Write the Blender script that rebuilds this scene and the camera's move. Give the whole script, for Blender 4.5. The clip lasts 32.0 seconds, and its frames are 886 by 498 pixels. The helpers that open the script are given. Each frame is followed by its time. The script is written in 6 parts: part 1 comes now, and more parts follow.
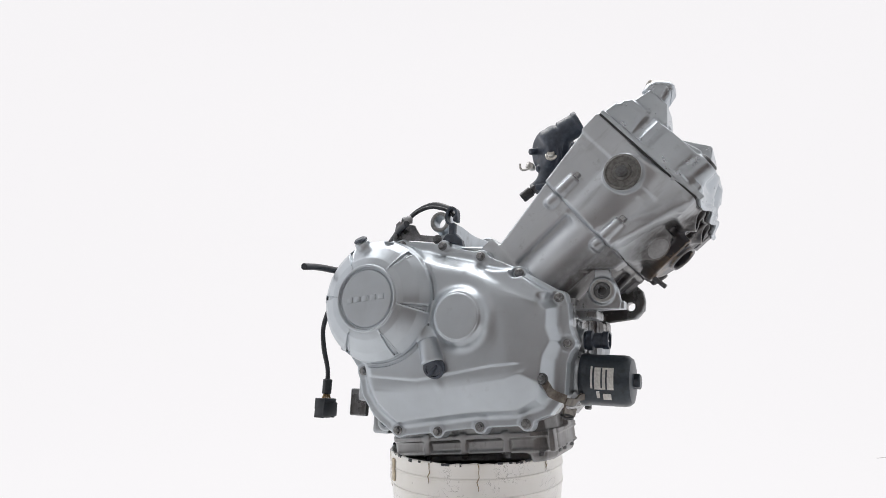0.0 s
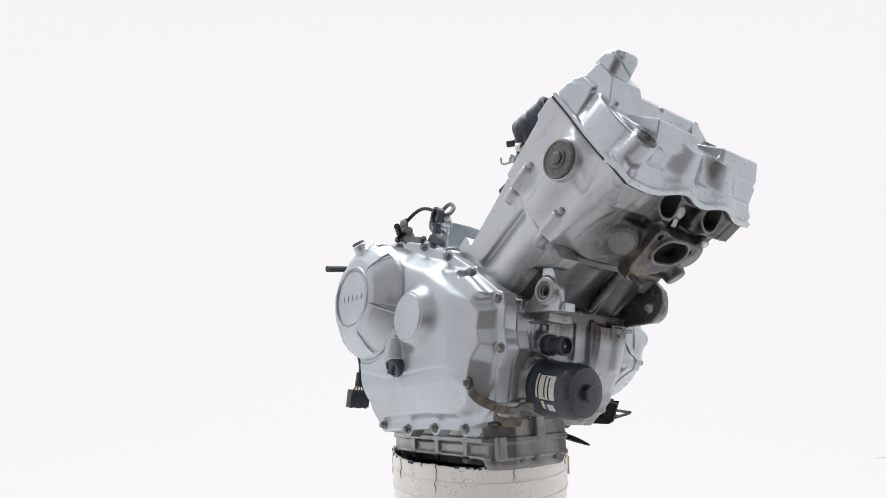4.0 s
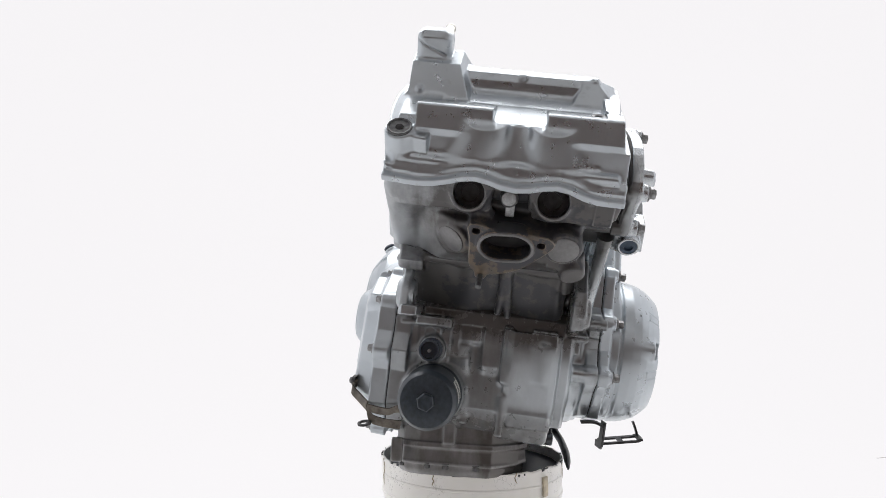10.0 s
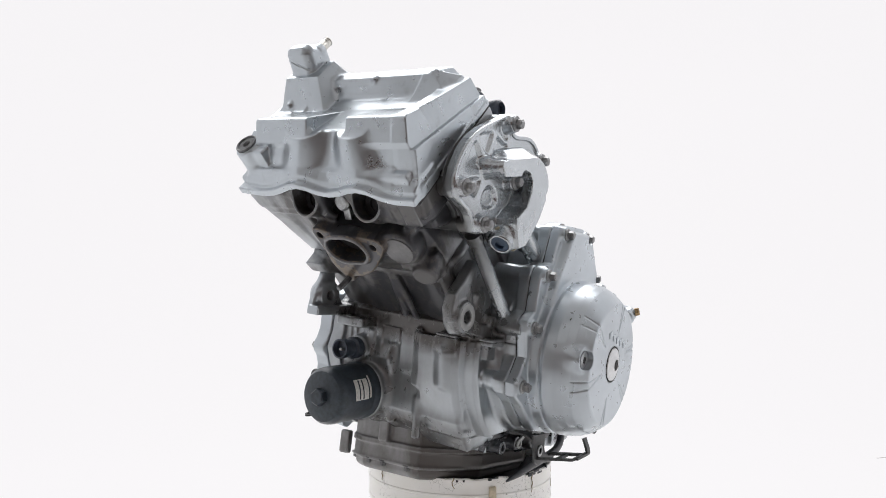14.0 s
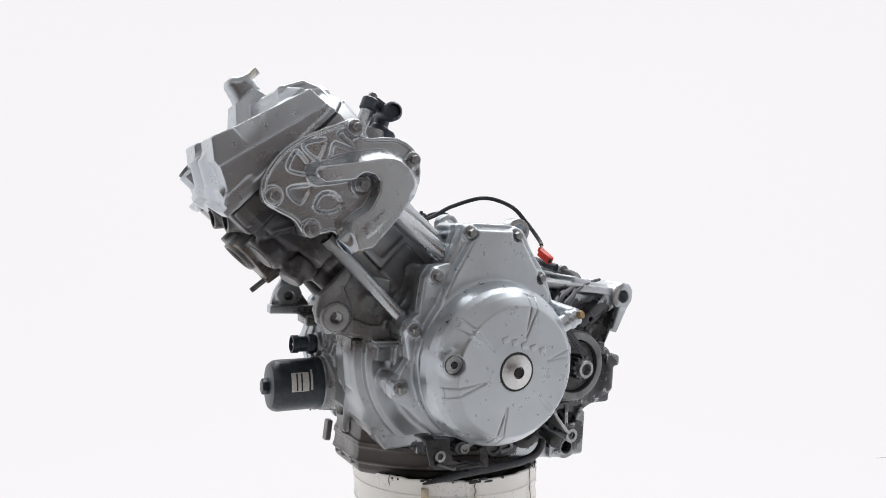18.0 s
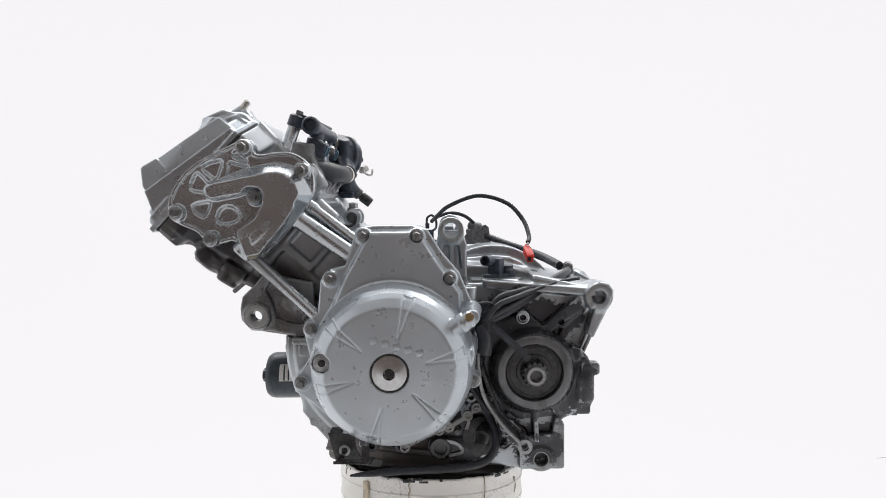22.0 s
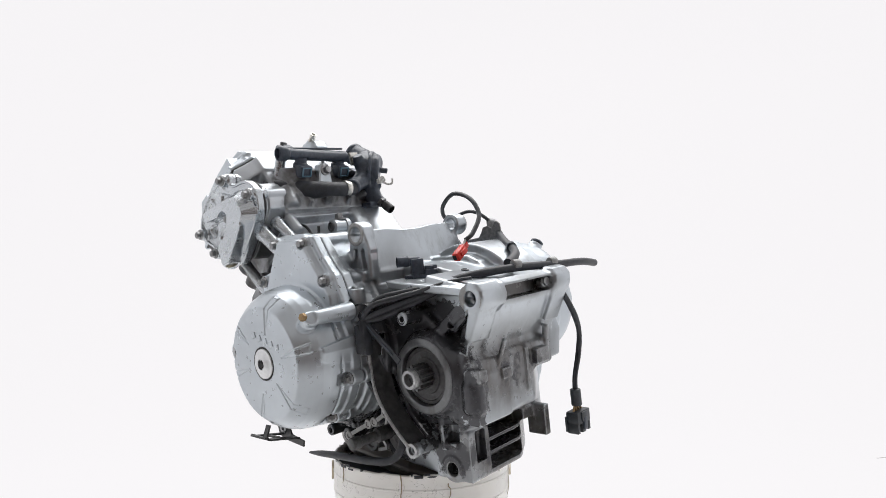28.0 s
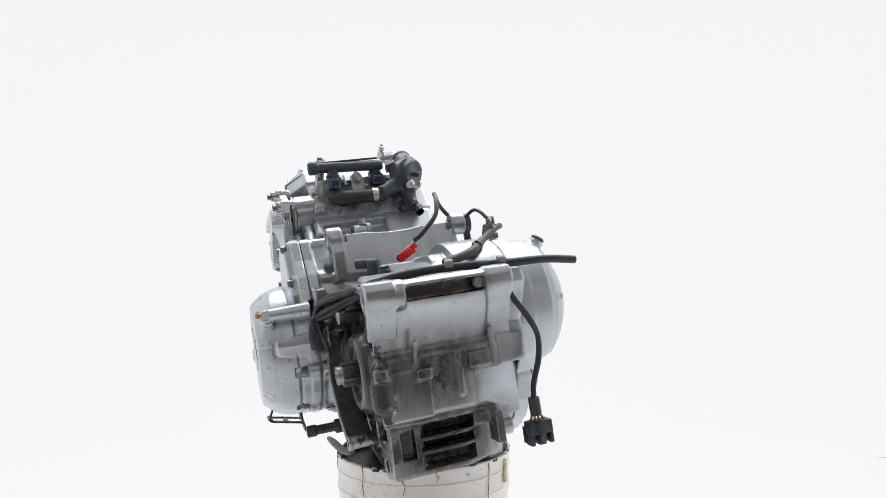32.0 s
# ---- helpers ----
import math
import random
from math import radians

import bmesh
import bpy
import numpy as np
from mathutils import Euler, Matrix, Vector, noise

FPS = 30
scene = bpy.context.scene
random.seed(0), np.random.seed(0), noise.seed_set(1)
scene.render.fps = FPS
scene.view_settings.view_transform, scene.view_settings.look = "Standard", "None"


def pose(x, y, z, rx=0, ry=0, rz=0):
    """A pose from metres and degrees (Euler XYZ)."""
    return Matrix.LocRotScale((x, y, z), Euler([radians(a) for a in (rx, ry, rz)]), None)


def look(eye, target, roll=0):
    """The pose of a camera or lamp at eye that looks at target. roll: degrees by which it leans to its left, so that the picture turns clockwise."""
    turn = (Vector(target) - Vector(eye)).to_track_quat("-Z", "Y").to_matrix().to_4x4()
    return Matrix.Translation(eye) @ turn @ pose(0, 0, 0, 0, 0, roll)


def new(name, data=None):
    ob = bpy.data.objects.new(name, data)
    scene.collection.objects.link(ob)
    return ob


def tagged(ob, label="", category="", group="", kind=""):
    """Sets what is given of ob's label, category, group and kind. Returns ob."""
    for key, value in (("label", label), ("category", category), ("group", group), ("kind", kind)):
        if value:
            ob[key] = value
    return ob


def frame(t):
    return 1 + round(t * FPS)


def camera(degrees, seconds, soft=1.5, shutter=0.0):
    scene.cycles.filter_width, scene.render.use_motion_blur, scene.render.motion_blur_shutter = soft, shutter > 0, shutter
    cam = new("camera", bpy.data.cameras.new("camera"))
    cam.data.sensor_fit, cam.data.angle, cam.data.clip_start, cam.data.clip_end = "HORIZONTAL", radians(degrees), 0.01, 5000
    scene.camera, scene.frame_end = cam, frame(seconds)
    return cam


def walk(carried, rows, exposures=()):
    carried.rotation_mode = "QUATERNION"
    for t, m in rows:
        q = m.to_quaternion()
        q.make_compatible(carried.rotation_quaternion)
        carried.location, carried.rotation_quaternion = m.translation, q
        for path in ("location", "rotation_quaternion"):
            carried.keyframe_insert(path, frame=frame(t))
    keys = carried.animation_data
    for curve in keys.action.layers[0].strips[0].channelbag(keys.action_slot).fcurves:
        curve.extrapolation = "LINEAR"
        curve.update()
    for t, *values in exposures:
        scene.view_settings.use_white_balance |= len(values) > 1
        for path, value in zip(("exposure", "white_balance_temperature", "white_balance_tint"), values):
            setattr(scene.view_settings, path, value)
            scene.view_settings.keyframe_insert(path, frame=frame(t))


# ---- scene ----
# The camera stands still; the engine and the bucket under it turn about a vertical axis at x = 0, y = 0.
cam = camera(66.88, 32.0, soft=0.7)
EYE = pose(0, -0.975, 0.526, 93.94, 0, 0.447) @ pose(0, 0, 0, 0, 0, -0.626)
walk(cam, [(0, EYE), (32, EYE)])

# seconds and degrees of the turning stand
TURN = ((0, -14.49), (1, -21.47), (2, -28.45), (3, -35.43), (4, -42.43), (5, -49.43), (6, -56.43), (7, -63.43),
        (8, -70.42), (9, -77.4), (10, -84.38), (11, -91.35), (12, -98.35), (13, -105.37), (14, -112.41), (15, -119.46),
        (16, -126.51), (17, -133.56), (18, -140.62), (19, -147.69), (20, -154.78), (21, -161.87), (22, -168.98),
        (23, -176.09), (24, -183.2), (25, -190.31), (26, -197.43), (27, -204.54), (28, -211.66), (29, -218.78),
        (30, -225.9), (31, -233.02), (32, -240.14))
RIM = 0.300                                    # height of the bucket's rim over the floor
ENGINE_AT = pose(0.07864, 0.07023, RIM + 0.170, -7.91, 0, -10.82)   # crank centre, at a stand turned by 0
BUCKET_AT = pose(0.032, 0.026, 0)

# ---- light: an added white tent glowing by emission, open and dim on the camera's side ----
world = bpy.data.worlds.new("world")
scene.world = world
world.use_nodes = True
world.node_tree.nodes["Background"].inputs["Color"].default_value = (0.50, 0.47, 0.44, 1)
world.node_tree.nodes["Background"].inputs["Strength"].default_value = 0.12
scene.view_settings.exposure = 0.0


def area_lamp(name, eye, target, sx, sy, watts, colour):
    d = bpy.data.lights.new(name, "AREA")
    d.shape, d.size, d.size_y, d.energy, d.color = "RECTANGLE", sx, sy, watts, colour
    o = new(name, d)
    o.matrix_world = look(eye, target)
    return o


area_lamp("ceiling_softbox", (0, 0.75, 2.2), (0, 0.35, 0), 2.4, 1.2, 34, (1, 0.99, 0.98))


# ---- materials ----
def nodes_of(name):
    m = bpy.data.materials.new(name)
    m.use_nodes = True
    nt = m.node_tree
    return m, nt, nt.nodes["Principled BSDF"]


def node(nt, kind, **values):
    n = nt.nodes.new(kind)
    for k, v in values.items():
        if k in n.inputs:
            n.inputs[k].default_value = v
    return n


def ramp(nt, source, stops):
    r = nt.nodes.new("ShaderNodeValToRGB")
    e = r.color_ramp.elements
    while len(e) < len(stops):
        e.new(0.5)
    for el, (p, c) in zip(e, stops):
        el.position, el.color = p, (*c, 1) if len(c) == 3 else c
    nt.links.new(source, r.inputs[0])
    return r.outputs[0]


def mix(nt, fac, a, b):
    m = nt.nodes.new("ShaderNodeMix")
    m.data_type = "RGBA"
    for sock, v in ((m.inputs[0], fac), (m.inputs[6], a), (m.inputs[7], b)):
        if isinstance(v, bpy.types.NodeSocket):
            nt.links.new(v, sock)
        elif isinstance(v, (int, float)):
            sock.default_value = v
        else:
            sock.default_value = (*v, 1)
    return m.outputs[2]


def mathn(nt, op, a, b=0.0, c=0.0):
    m = nt.nodes.new("ShaderNodeMath")
    m.operation = op
    m.use_clamp = False
    for sock, v in zip(m.inputs, (a, b, c)):
        if isinstance(v, bpy.types.NodeSocket):
            nt.links.new(v, sock)
        else:
            sock.default_value = v
    return m.outputs[0]


def blob(nt, xyz, centre, size, edge=0.35):
    """1 inside an ellipsoid round centre (metres, in the part's space), fading to 0 outside."""
    s = nt.nodes.new("ShaderNodeVectorMath")
    s.operation = "SUBTRACT"
    nt.links.new(xyz, s.inputs[0])
    s.inputs[1].default_value = centre
    d = nt.nodes.new("ShaderNodeVectorMath")
    d.operation = "DIVIDE"
    nt.links.new(s.outputs[0], d.inputs[0])
    d.inputs[1].default_value = size
    l = nt.nodes.new("ShaderNodeVectorMath")
    l.operation = "LENGTH"
    nt.links.new(d.outputs[0], l.inputs[0])
    r = nt.nodes.new("ShaderNodeMapRange")
    r.inputs["From Min"].default_value, r.inputs["From Max"].default_value = 1 + edge, 1 - edge
    nt.links.new(l.outputs["Value"], r.inputs["Value"])
    return r.outputs[0]


def aluminium(name, base=(0.53, 0.55, 0.57), rough=0.36, metal=0.85, dirt=0.15, dirt_colour=(0.05, 0.045, 0.04), grime_shade=(), bump=0.12,
              grain=900, rust=(), wear=0.5, flakes=()):
    """Painted or bare cast aluminium: fine cast grain, faint stains, scattered dirt, smooth grime that also holds
    painted shade, and broken black flakes, of given place and size, rubbed bright on its edges."""
    m, nt, b = nodes_of(name)
    co = nt.nodes.new("ShaderNodeTexCoord")
    xyz = co.outputs["Object"]

    def noise_tex(scale, detail=4, rough_=0.55, stretch=None):
        n = node(nt, "ShaderNodeTexNoise", Scale=scale, Detail=detail, Roughness=rough_)
        if stretch:
            mp = nt.nodes.new("ShaderNodeMapping")
            mp.inputs["Scale"].default_value = stretch
            nt.links.new(xyz, mp.inputs["Vector"])
            nt.links.new(mp.outputs[0], n.inputs["Vector"])
        else:
            nt.links.new(xyz, n.inputs["Vector"])
        return n.outputs["Fac"]
    big, mid, fine = noise_tex(11), noise_tex(70, 7 if dirt > 0.12 else 3, 0.66), noise_tex(grain, 2)
    drip = noise_tex(60, 5, 0.6, (1, 1, 0.22))
    geo = nt.nodes.new("ShaderNodeNewGeometry")
    edge = nt.nodes.new("ShaderNodeMapRange")
    edge.inputs["From Min"].default_value, edge.inputs["From Max"].default_value = 0.516, 0.566
    nt.links.new(geo.outputs["Pointiness"], edge.inputs["Value"])
    rub = mathn(nt, "MULTIPLY", edge.outputs[0], mathn(nt, "MULTIPLY_ADD", mid, 2.0 * wear, -0.3 * wear))
    rub = mathn(nt, "MINIMUM", mathn(nt, "MAXIMUM", rub, 0.0), 0.9)
    col = mix(nt, ramp(nt, big, [(0.35, (0, 0, 0)), (0.7, (1, 1, 1))]), tuple(0.88 * v for v in base), tuple(min(1, 1.06 * v) for v in base))
    spots = ramp(nt, mid, [(0.62 - 0.22 * dirt, (0, 0, 0)), (0.82 - 0.2 * dirt, (1, 1, 1))])
    runs = ramp(nt, drip, [(0.60 - 0.2 * dirt, (0, 0, 0)), (0.85 - 0.2 * dirt, (1, 1, 1))])
    amount = mathn(nt, "MULTIPLY", mathn(nt, "MAXIMUM", spots, runs), min(1.0, max(0.0, 0.2 + 1.0 * dirt)))
    for centre, size, strength in grime_shade:
        g = blob(nt, xyz, centre, size, 0.6)
        g = mathn(nt, "MULTIPLY", g, mathn(nt, "MULTIPLY_ADD", drip, 0.9, mathn(nt, "MULTIPLY_ADD", mid, 0.7, -0.1)))
        g = mathn(nt, "MINIMUM", mathn(nt, "MAXIMUM", mathn(nt, "MULTIPLY", g, strength), 0.0), 0.9)
        amount = mathn(nt, "MAXIMUM", amount, g)
    amount = mathn(nt, "MULTIPLY", amount, mathn(nt, "SUBTRACT", 1.0, rub))
    col = mix(nt, mathn(nt, "MINIMUM", amount, 0.95), col, dirt_colour)
    for centre, size, strength, colour in rust:
        g = blob(nt, xyz, centre, size, 0.5)
        g = mathn(nt, "MINIMUM", mathn(nt, "MULTIPLY", g, mathn(nt, "MULTIPLY_ADD", mid, 3.0 * strength, -0.8 * strength)), 0.95)
        g = mathn(nt, "MAXIMUM", g, 0.0)
        col = mix(nt, g, col, colour)
        amount = mathn(nt, "MAXIMUM", amount, g)
    for centre, size, strength in flakes:
        g = blob(nt, xyz, centre, size, 0.45)
        g = mathn(nt, "MULTIPLY_ADD", g, 1.5 * strength, mathn(nt, "MULTIPLY_ADD", mid, 1.6, -1.35))
        g = mathn(nt, "SUBTRACT", g, mathn(nt, "MULTIPLY", rub, 1.1))
        g = ramp(nt, g, [(0.42, (0, 0, 0)), (0.52, (0.94, 0.94, 0.94))])
        col = mix(nt, g, col, (0.058, 0.060, 0.068))
        amount = mathn(nt, "MAXIMUM", amount, g)
    nt.links.new(col, b.inputs["Base Color"])
    nt.links.new(mathn(nt, "MULTIPLY_ADD", amount, -0.6 * metal, metal), b.inputs["Metallic"])
    rr = mathn(nt, "MULTIPLY_ADD", amount, -0.05, rough)
    nt.links.new(mathn(nt, "MULTIPLY_ADD", mid, 0.12, mathn(nt, "SUBTRACT", rr, 0.06)), b.inputs["Roughness"])
    bp = node(nt, "ShaderNodeBump", Strength=bump, Distance=0.0006)
    nt.links.new(mathn(nt, "MULTIPLY_ADD", fine, 0.35, mathn(nt, "MULTIPLY", noise_tex(45, 2, 0.5), 1.6)), bp.inputs["Height"])
    nt.links.new(bp.outputs[0], b.inputs["Normal"])
    return m


def plain(name, base, rough=0.5, metal=0.0, vary=0.25, scale=120, bump=0.08, spec=0.5):
    m, nt, b = nodes_of(name)
    co = nt.nodes.new("ShaderNodeTexCoord")
    n = node(nt, "ShaderNodeTexNoise", Scale=scale, Detail=5, Roughness=0.6)
    nt.links.new(co.outputs["Object"], n.inputs["Vector"])
    lo, hi = tuple(v * (1 - vary) for v in base), tuple(min(1, v * (1 + vary)) for v in base)
    nt.links.new(ramp(nt, n.outputs["Fac"], [(0.3, lo), (0.7, hi)]), b.inputs["Base Color"])
    b.inputs["Metallic"].default_value = metal
    b.inputs["Specular IOR Level"].default_value = spec
    nt.links.new(mathn(nt, "MULTIPLY_ADD", n.outputs["Fac"], 0.2, rough - 0.1), b.inputs["Roughness"])
    bp = node(nt, "ShaderNodeBump", Strength=bump, Distance=0.0005)
    nt.links.new(n.outputs["Fac"], bp.inputs["Height"])
    nt.links.new(bp.outputs[0], b.inputs["Normal"])
    return m


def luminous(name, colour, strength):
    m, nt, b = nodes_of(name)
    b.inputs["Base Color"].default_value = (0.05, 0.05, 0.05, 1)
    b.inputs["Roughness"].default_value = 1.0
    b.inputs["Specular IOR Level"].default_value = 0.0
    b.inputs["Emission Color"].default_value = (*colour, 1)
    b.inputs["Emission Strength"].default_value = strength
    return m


# emission stands in for lamps on white cloth and sets its exact tone
TENT = luminous("glowing_white_cloth", (1.0, 0.982, 1.0), 0.885)
ROOM = plain("pale_room_wall", (0.60, 0.585, 0.57), 0.8, vary=0.08, scale=3)
DARK_PANEL = plain("dark_brown_panel", (0.085, 0.052, 0.04), 0.9, vary=0.2, scale=6)
FLOOR = plain("matt_white_floor", (0.88, 0.875, 0.87), 0.7, vary=0.05, scale=4)
SILVER = aluminium("silver_paint", dirt=-0.06, rough=0.33, base=(0.535, 0.585, 0.63), wear=0.2, metal=0.6)
SILVER_L = aluminium("silver_paint_scuffed", dirt=-0.12, rough=0.29, base=(0.535, 0.585, 0.63), wear=0.2, metal=0.6)
STAIN = (0.085, 0.076, 0.070)
CASE = aluminium("grimy_crankcase_aluminium", dirt=0.26, rough=0.31, metal=0.84, base=(0.50, 0.54, 0.575), dirt_colour=STAIN, wear=0.75, grime_shade=(
    ((0.165, 0.07, 0.05), (0.05, 0.04, 0.05), 1.0),
    # the 0.8 blob darkens the front in place of a dark room's reflection
    ((0.10, -0.02, 0.03), (0.06, 0.13, 0.04), 1.1), ((0.11, -0.03, -0.115), (0.05, 0.12, 0.045), 1.2), ((0.12, -0.05, -0.035), (0.05, 0.085, 0.075), 0.8), ((0.13, 0.0, 0.03), (0.05, 0.12, 0.03), 1.8),
    ((0.15, 0.07, 0.05), (0.06, 0.03, 0.05), 1.1),
    ((-0.235, 0.0, -0.03), (0.04, 0.10, 0.045), 1.25), ((-0.244, -0.02, 0.062), (0.022, 0.058, 0.011), 1.8), ((-0.21, -0.02, -0.125), (0.06, 0.09, 0.04), 1.6), ((-0.12, 0.03, 0.09), (0.06, 0.05, 0.04), 0.6)),
    flakes=(((-0.155, 0.070, -0.025), (0.105, 0.042, 0.112), 0.9), ((-0.04, 0.07, -0.12), (0.12, 0.06, 0.05), 1.0),
            ((-0.228, 0.064, -0.05), (0.03, 0.026, 0.06), 0.8), ((-0.18, 0.060, 0.034), (0.07, 0.03, 0.034), 1.0), ((-0.12, 0.07, 0.03), (0.04, 0.035, 0.04), 1.0), ((-0.175, 0.045, -0.125), (0.05, 0.03, 0.035), 0.85), ((-0.19, 0.0, -0.125), (0.035, 0.07, 0.034), 0.85), ((-0.225, 0.05, -0.03), (0.03, 0.026, 0.045), 0.62), ((-0.232, -0.01, -0.035), (0.035, 0.075, 0.035), 0.66)))
WORN = aluminium("worn_oily_ring", dirt=0.85, rough=0.42, base=(0.24, 0.25, 0.26), dirt_colour=(0.04, 0.04, 0.042), wear=0.8)
SUMP = aluminium("oily_sump_aluminium", dirt=0.35, rough=0.4, base=(0.43, 0.44, 0.45), dirt_colour=STAIN, wear=0.7,
                 grime_shade=(((0.0, 0.06, -0.02), (0.06, 0.14, 0.06), 0.9), ((-0.12, 0.16, -0.01), (0.2, 0.07, 0.07), 2.4)))
CYL = aluminium("stained_cylinder_aluminium", dirt=0.16, rough=0.35, metal=0.62, base=(0.55, 0.585, 0.62), dirt_colour=(0.048, 0.042, 0.039), wear=0.6, grime_shade=(
    # the 2.6 blob adds the set-back front's deep shade to its brown dirt
    ((0.065, 0.0, 0.13), (0.045, 0.125, 0.085), 2.6), ((0.06, 0.07, 0.12), (0.06, 0.04, 0.05), 0.6), ((0.0, 0.06, 0.13), (0.09, 0.02, 0.05), 0.4)),
    flakes=(((0.065, 0.0, 0.14), (0.04, 0.12, 0.06), 0.74),))
HEAD = aluminium("stained_head_aluminium", dirt=0.17, rough=0.34, metal=0.62, base=(0.55, 0.585, 0.62), dirt_colour=(0.048, 0.042, 0.039), wear=0.6, grime_shade=(
    # the 2.4 blob paints the shade on the left wall beside the pump
    ((0.085, 0.0, 0.258), (0.042, 0.108, 0.08), 2.1), ((0.075, -0.014, 0.290), (0.03, 0.026, 0.034), 3.0), ((0.085, 0.06, 0.23), (0.05, 0.05, 0.04), 2.2), ((0.05, 0.085, 0.262), (0.085, 0.032, 0.065), 2.4), ((-0.10, -0.01, 0.225), (0.03, 0.09, 0.05), 1.3)),
    rust=(((0.096, -0.012, 0.246), (0.014, 0.052, 0.042), 1.0, (0.22, 0.155, 0.09)),), flakes=(((0.096, -0.012, 0.246), (0.02, 0.056, 0.046), 0.76), ((0.085, 0.005, 0.266), (0.045, 0.105, 0.075), 0.72), ((0.085, -0.014, 0.285), (0.03, 0.03, 0.03), 0.9), ((0.06, 0.08, 0.25), (0.06, 0.03, 0.06), 0.85)))
COVER = aluminium("silver_valve_cover_paint", dirt=0.03, rough=0.29, bump=0.025, metal=0.8, base=(0.505, 0.55, 0.59), wear=0.2)
PUMP = aluminium("grey_cast_pump_cover", dirt=0.02, rough=0.26, metal=0.84, base=(0.54, 0.575, 0.605), wear=0.12, bump=0.05, dirt_colour=(0.05, 0.046, 0.042), grime_shade=(((0.045, 0.09, 0.26), (0.03, 0.013, 0.085), 1.7),))
DRIVE = aluminium("dark_fronted_drive_case", dirt=0.2, rough=0.34, metal=0.9, base=(0.52, 0.55, 0.58), dirt_colour=(0.05, 0.05, 0.05), grime_shade=(((0.03, 0.08, 0.26), (0.07, 0.04, 0.09), 3.0),))
BOLT = plain("zinc_bolt", (0.38, 0.39, 0.40), 0.38, 0.9, 0.3, 300)
TARNISH = plain("greyed_bolt", (0.27, 0.275, 0.28), 0.4, 0.85, 0.35, 300)
DARK_BOLT = plain("tarnished_bolt", (0.14, 0.145, 0.15), 0.42, 0.8, 0.3, 300)
OILY = plain("oily_black_casting", (0.075, 0.076, 0.08), 0.45, 0.3, 0.4, 120)
CHROME = plain("machined_steel", (0.60, 0.61, 0.62), 0.33, 1.0, 0.1, 200, 0.02)
BLACK = plain("black_plastic", (0.052, 0.066, 0.090), 0.38, 0, 0.3, 200)
RUBBER = plain("black_rubber", (0.030, 0.034, 0.042), 0.45, 0, 0.35, 150)
GASKET = plain("dark_gasket", (0.035, 0.036, 0.038), 0.7, 0, 0.3, 200)
SEAL = plain("oily_seal_rubber", (0.065, 0.066, 0.07), 0.5, 0, 0.4, 150)
FILTER = plain("blue_black_enamel", (0.040, 0.052, 0.066), 0.36, 0.1, 0.3, 200)
WHITE = plain("white_print", (0.72, 0.72, 0.70), 0.5, 0, 0.2, 400)
RED = plain("red_plastic", (0.72, 0.03, 0.015), 0.38, 0, 0.15, 200)
BRACKET = plain("grey_bracket_steel", (0.22, 0.225, 0.235), 0.45, 0.6, 0.35, 200)
STEEL = plain("bracket_steel", (0.065, 0.066, 0.068), 0.45, 0.7, 0.4, 200)
BRASS = plain("dull_brass", (0.30, 0.21, 0.11), 0.4, 0.9, 0.3, 300)
RUSTY = plain("brown_rusty_steel", (0.145, 0.13, 0.112), 0.5, 0.5, 0.5, 120)
PLUG = plain("blue_grey_plastic", (0.035, 0.042, 0.05), 0.4, 0, 0.25, 200)
# near-black fill painted as the shade inside the port, sockets and slots
HOLE = plain("dark_hole_fill", (0.022, 0.021, 0.022), 0.8, 0, 0.5, 90)
DISC = plain("bare_casting_disc", (0.33, 0.335, 0.335), 0.5, 0.5, 0.15, 200)
CORE = plain("dull_core_plug", (0.21, 0.21, 0.215), 0.45, 0.7, 0.15, 200)
CREASE = plain("grey_scuff", (0.62, 0.61, 0.60), 0.9, 0, 0.1, 60)
BLUE = plain("blue_plug", (0.045, 0.075, 0.12), 0.4, 0, 0.2, 200)
NICKEL = plain("nickel_clip", (0.65, 0.64, 0.6), 0.3, 1.0, 0.15, 300)


# ---- mesh tools: signed distance fields in millimetres, skinned into one closed mesh ----
def poly_field(pts, a, b):
    """Signed distance to a closed outline in the plane, negative inside."""
    d, s = None, None
    n = len(pts)
    for i in range(n):
        (x1, y1), (x0, y0) = pts[i], pts[i - 1]
        ex, ey = x0 - x1, y0 - y1
        wx, wy = a - x1, b - y1
        t = np.clip((wx * ex + wy * ey) / max(ex * ex + ey * ey, 1e-9), 0, 1)
        q = (wx - ex * t) ** 2 + (wy - ey * t) ** 2
        c1, c2, c3 = b >= y1, b < y0, ex * wy > ey * wx
        flip = (c1 & c2 & c3) | (~c1 & ~c2 & ~c3)
        s = np.where(flip, -1.0, 1.0) if s is None else np.where(flip, -s, s)
        d = q if d is None else np.minimum(d, q)
    return np.sqrt(d) * s


def rounded(d2, h, r):
    a, b = d2 + r, h + r
    return np.minimum(np.maximum(a, b), 0) + np.sqrt(np.maximum(a, 0) ** 2 + np.maximum(b, 0) ** 2) - r


AX = {"x": (0, 1, 2), "y": (1, 0, 2), "z": (2, 0, 1)}


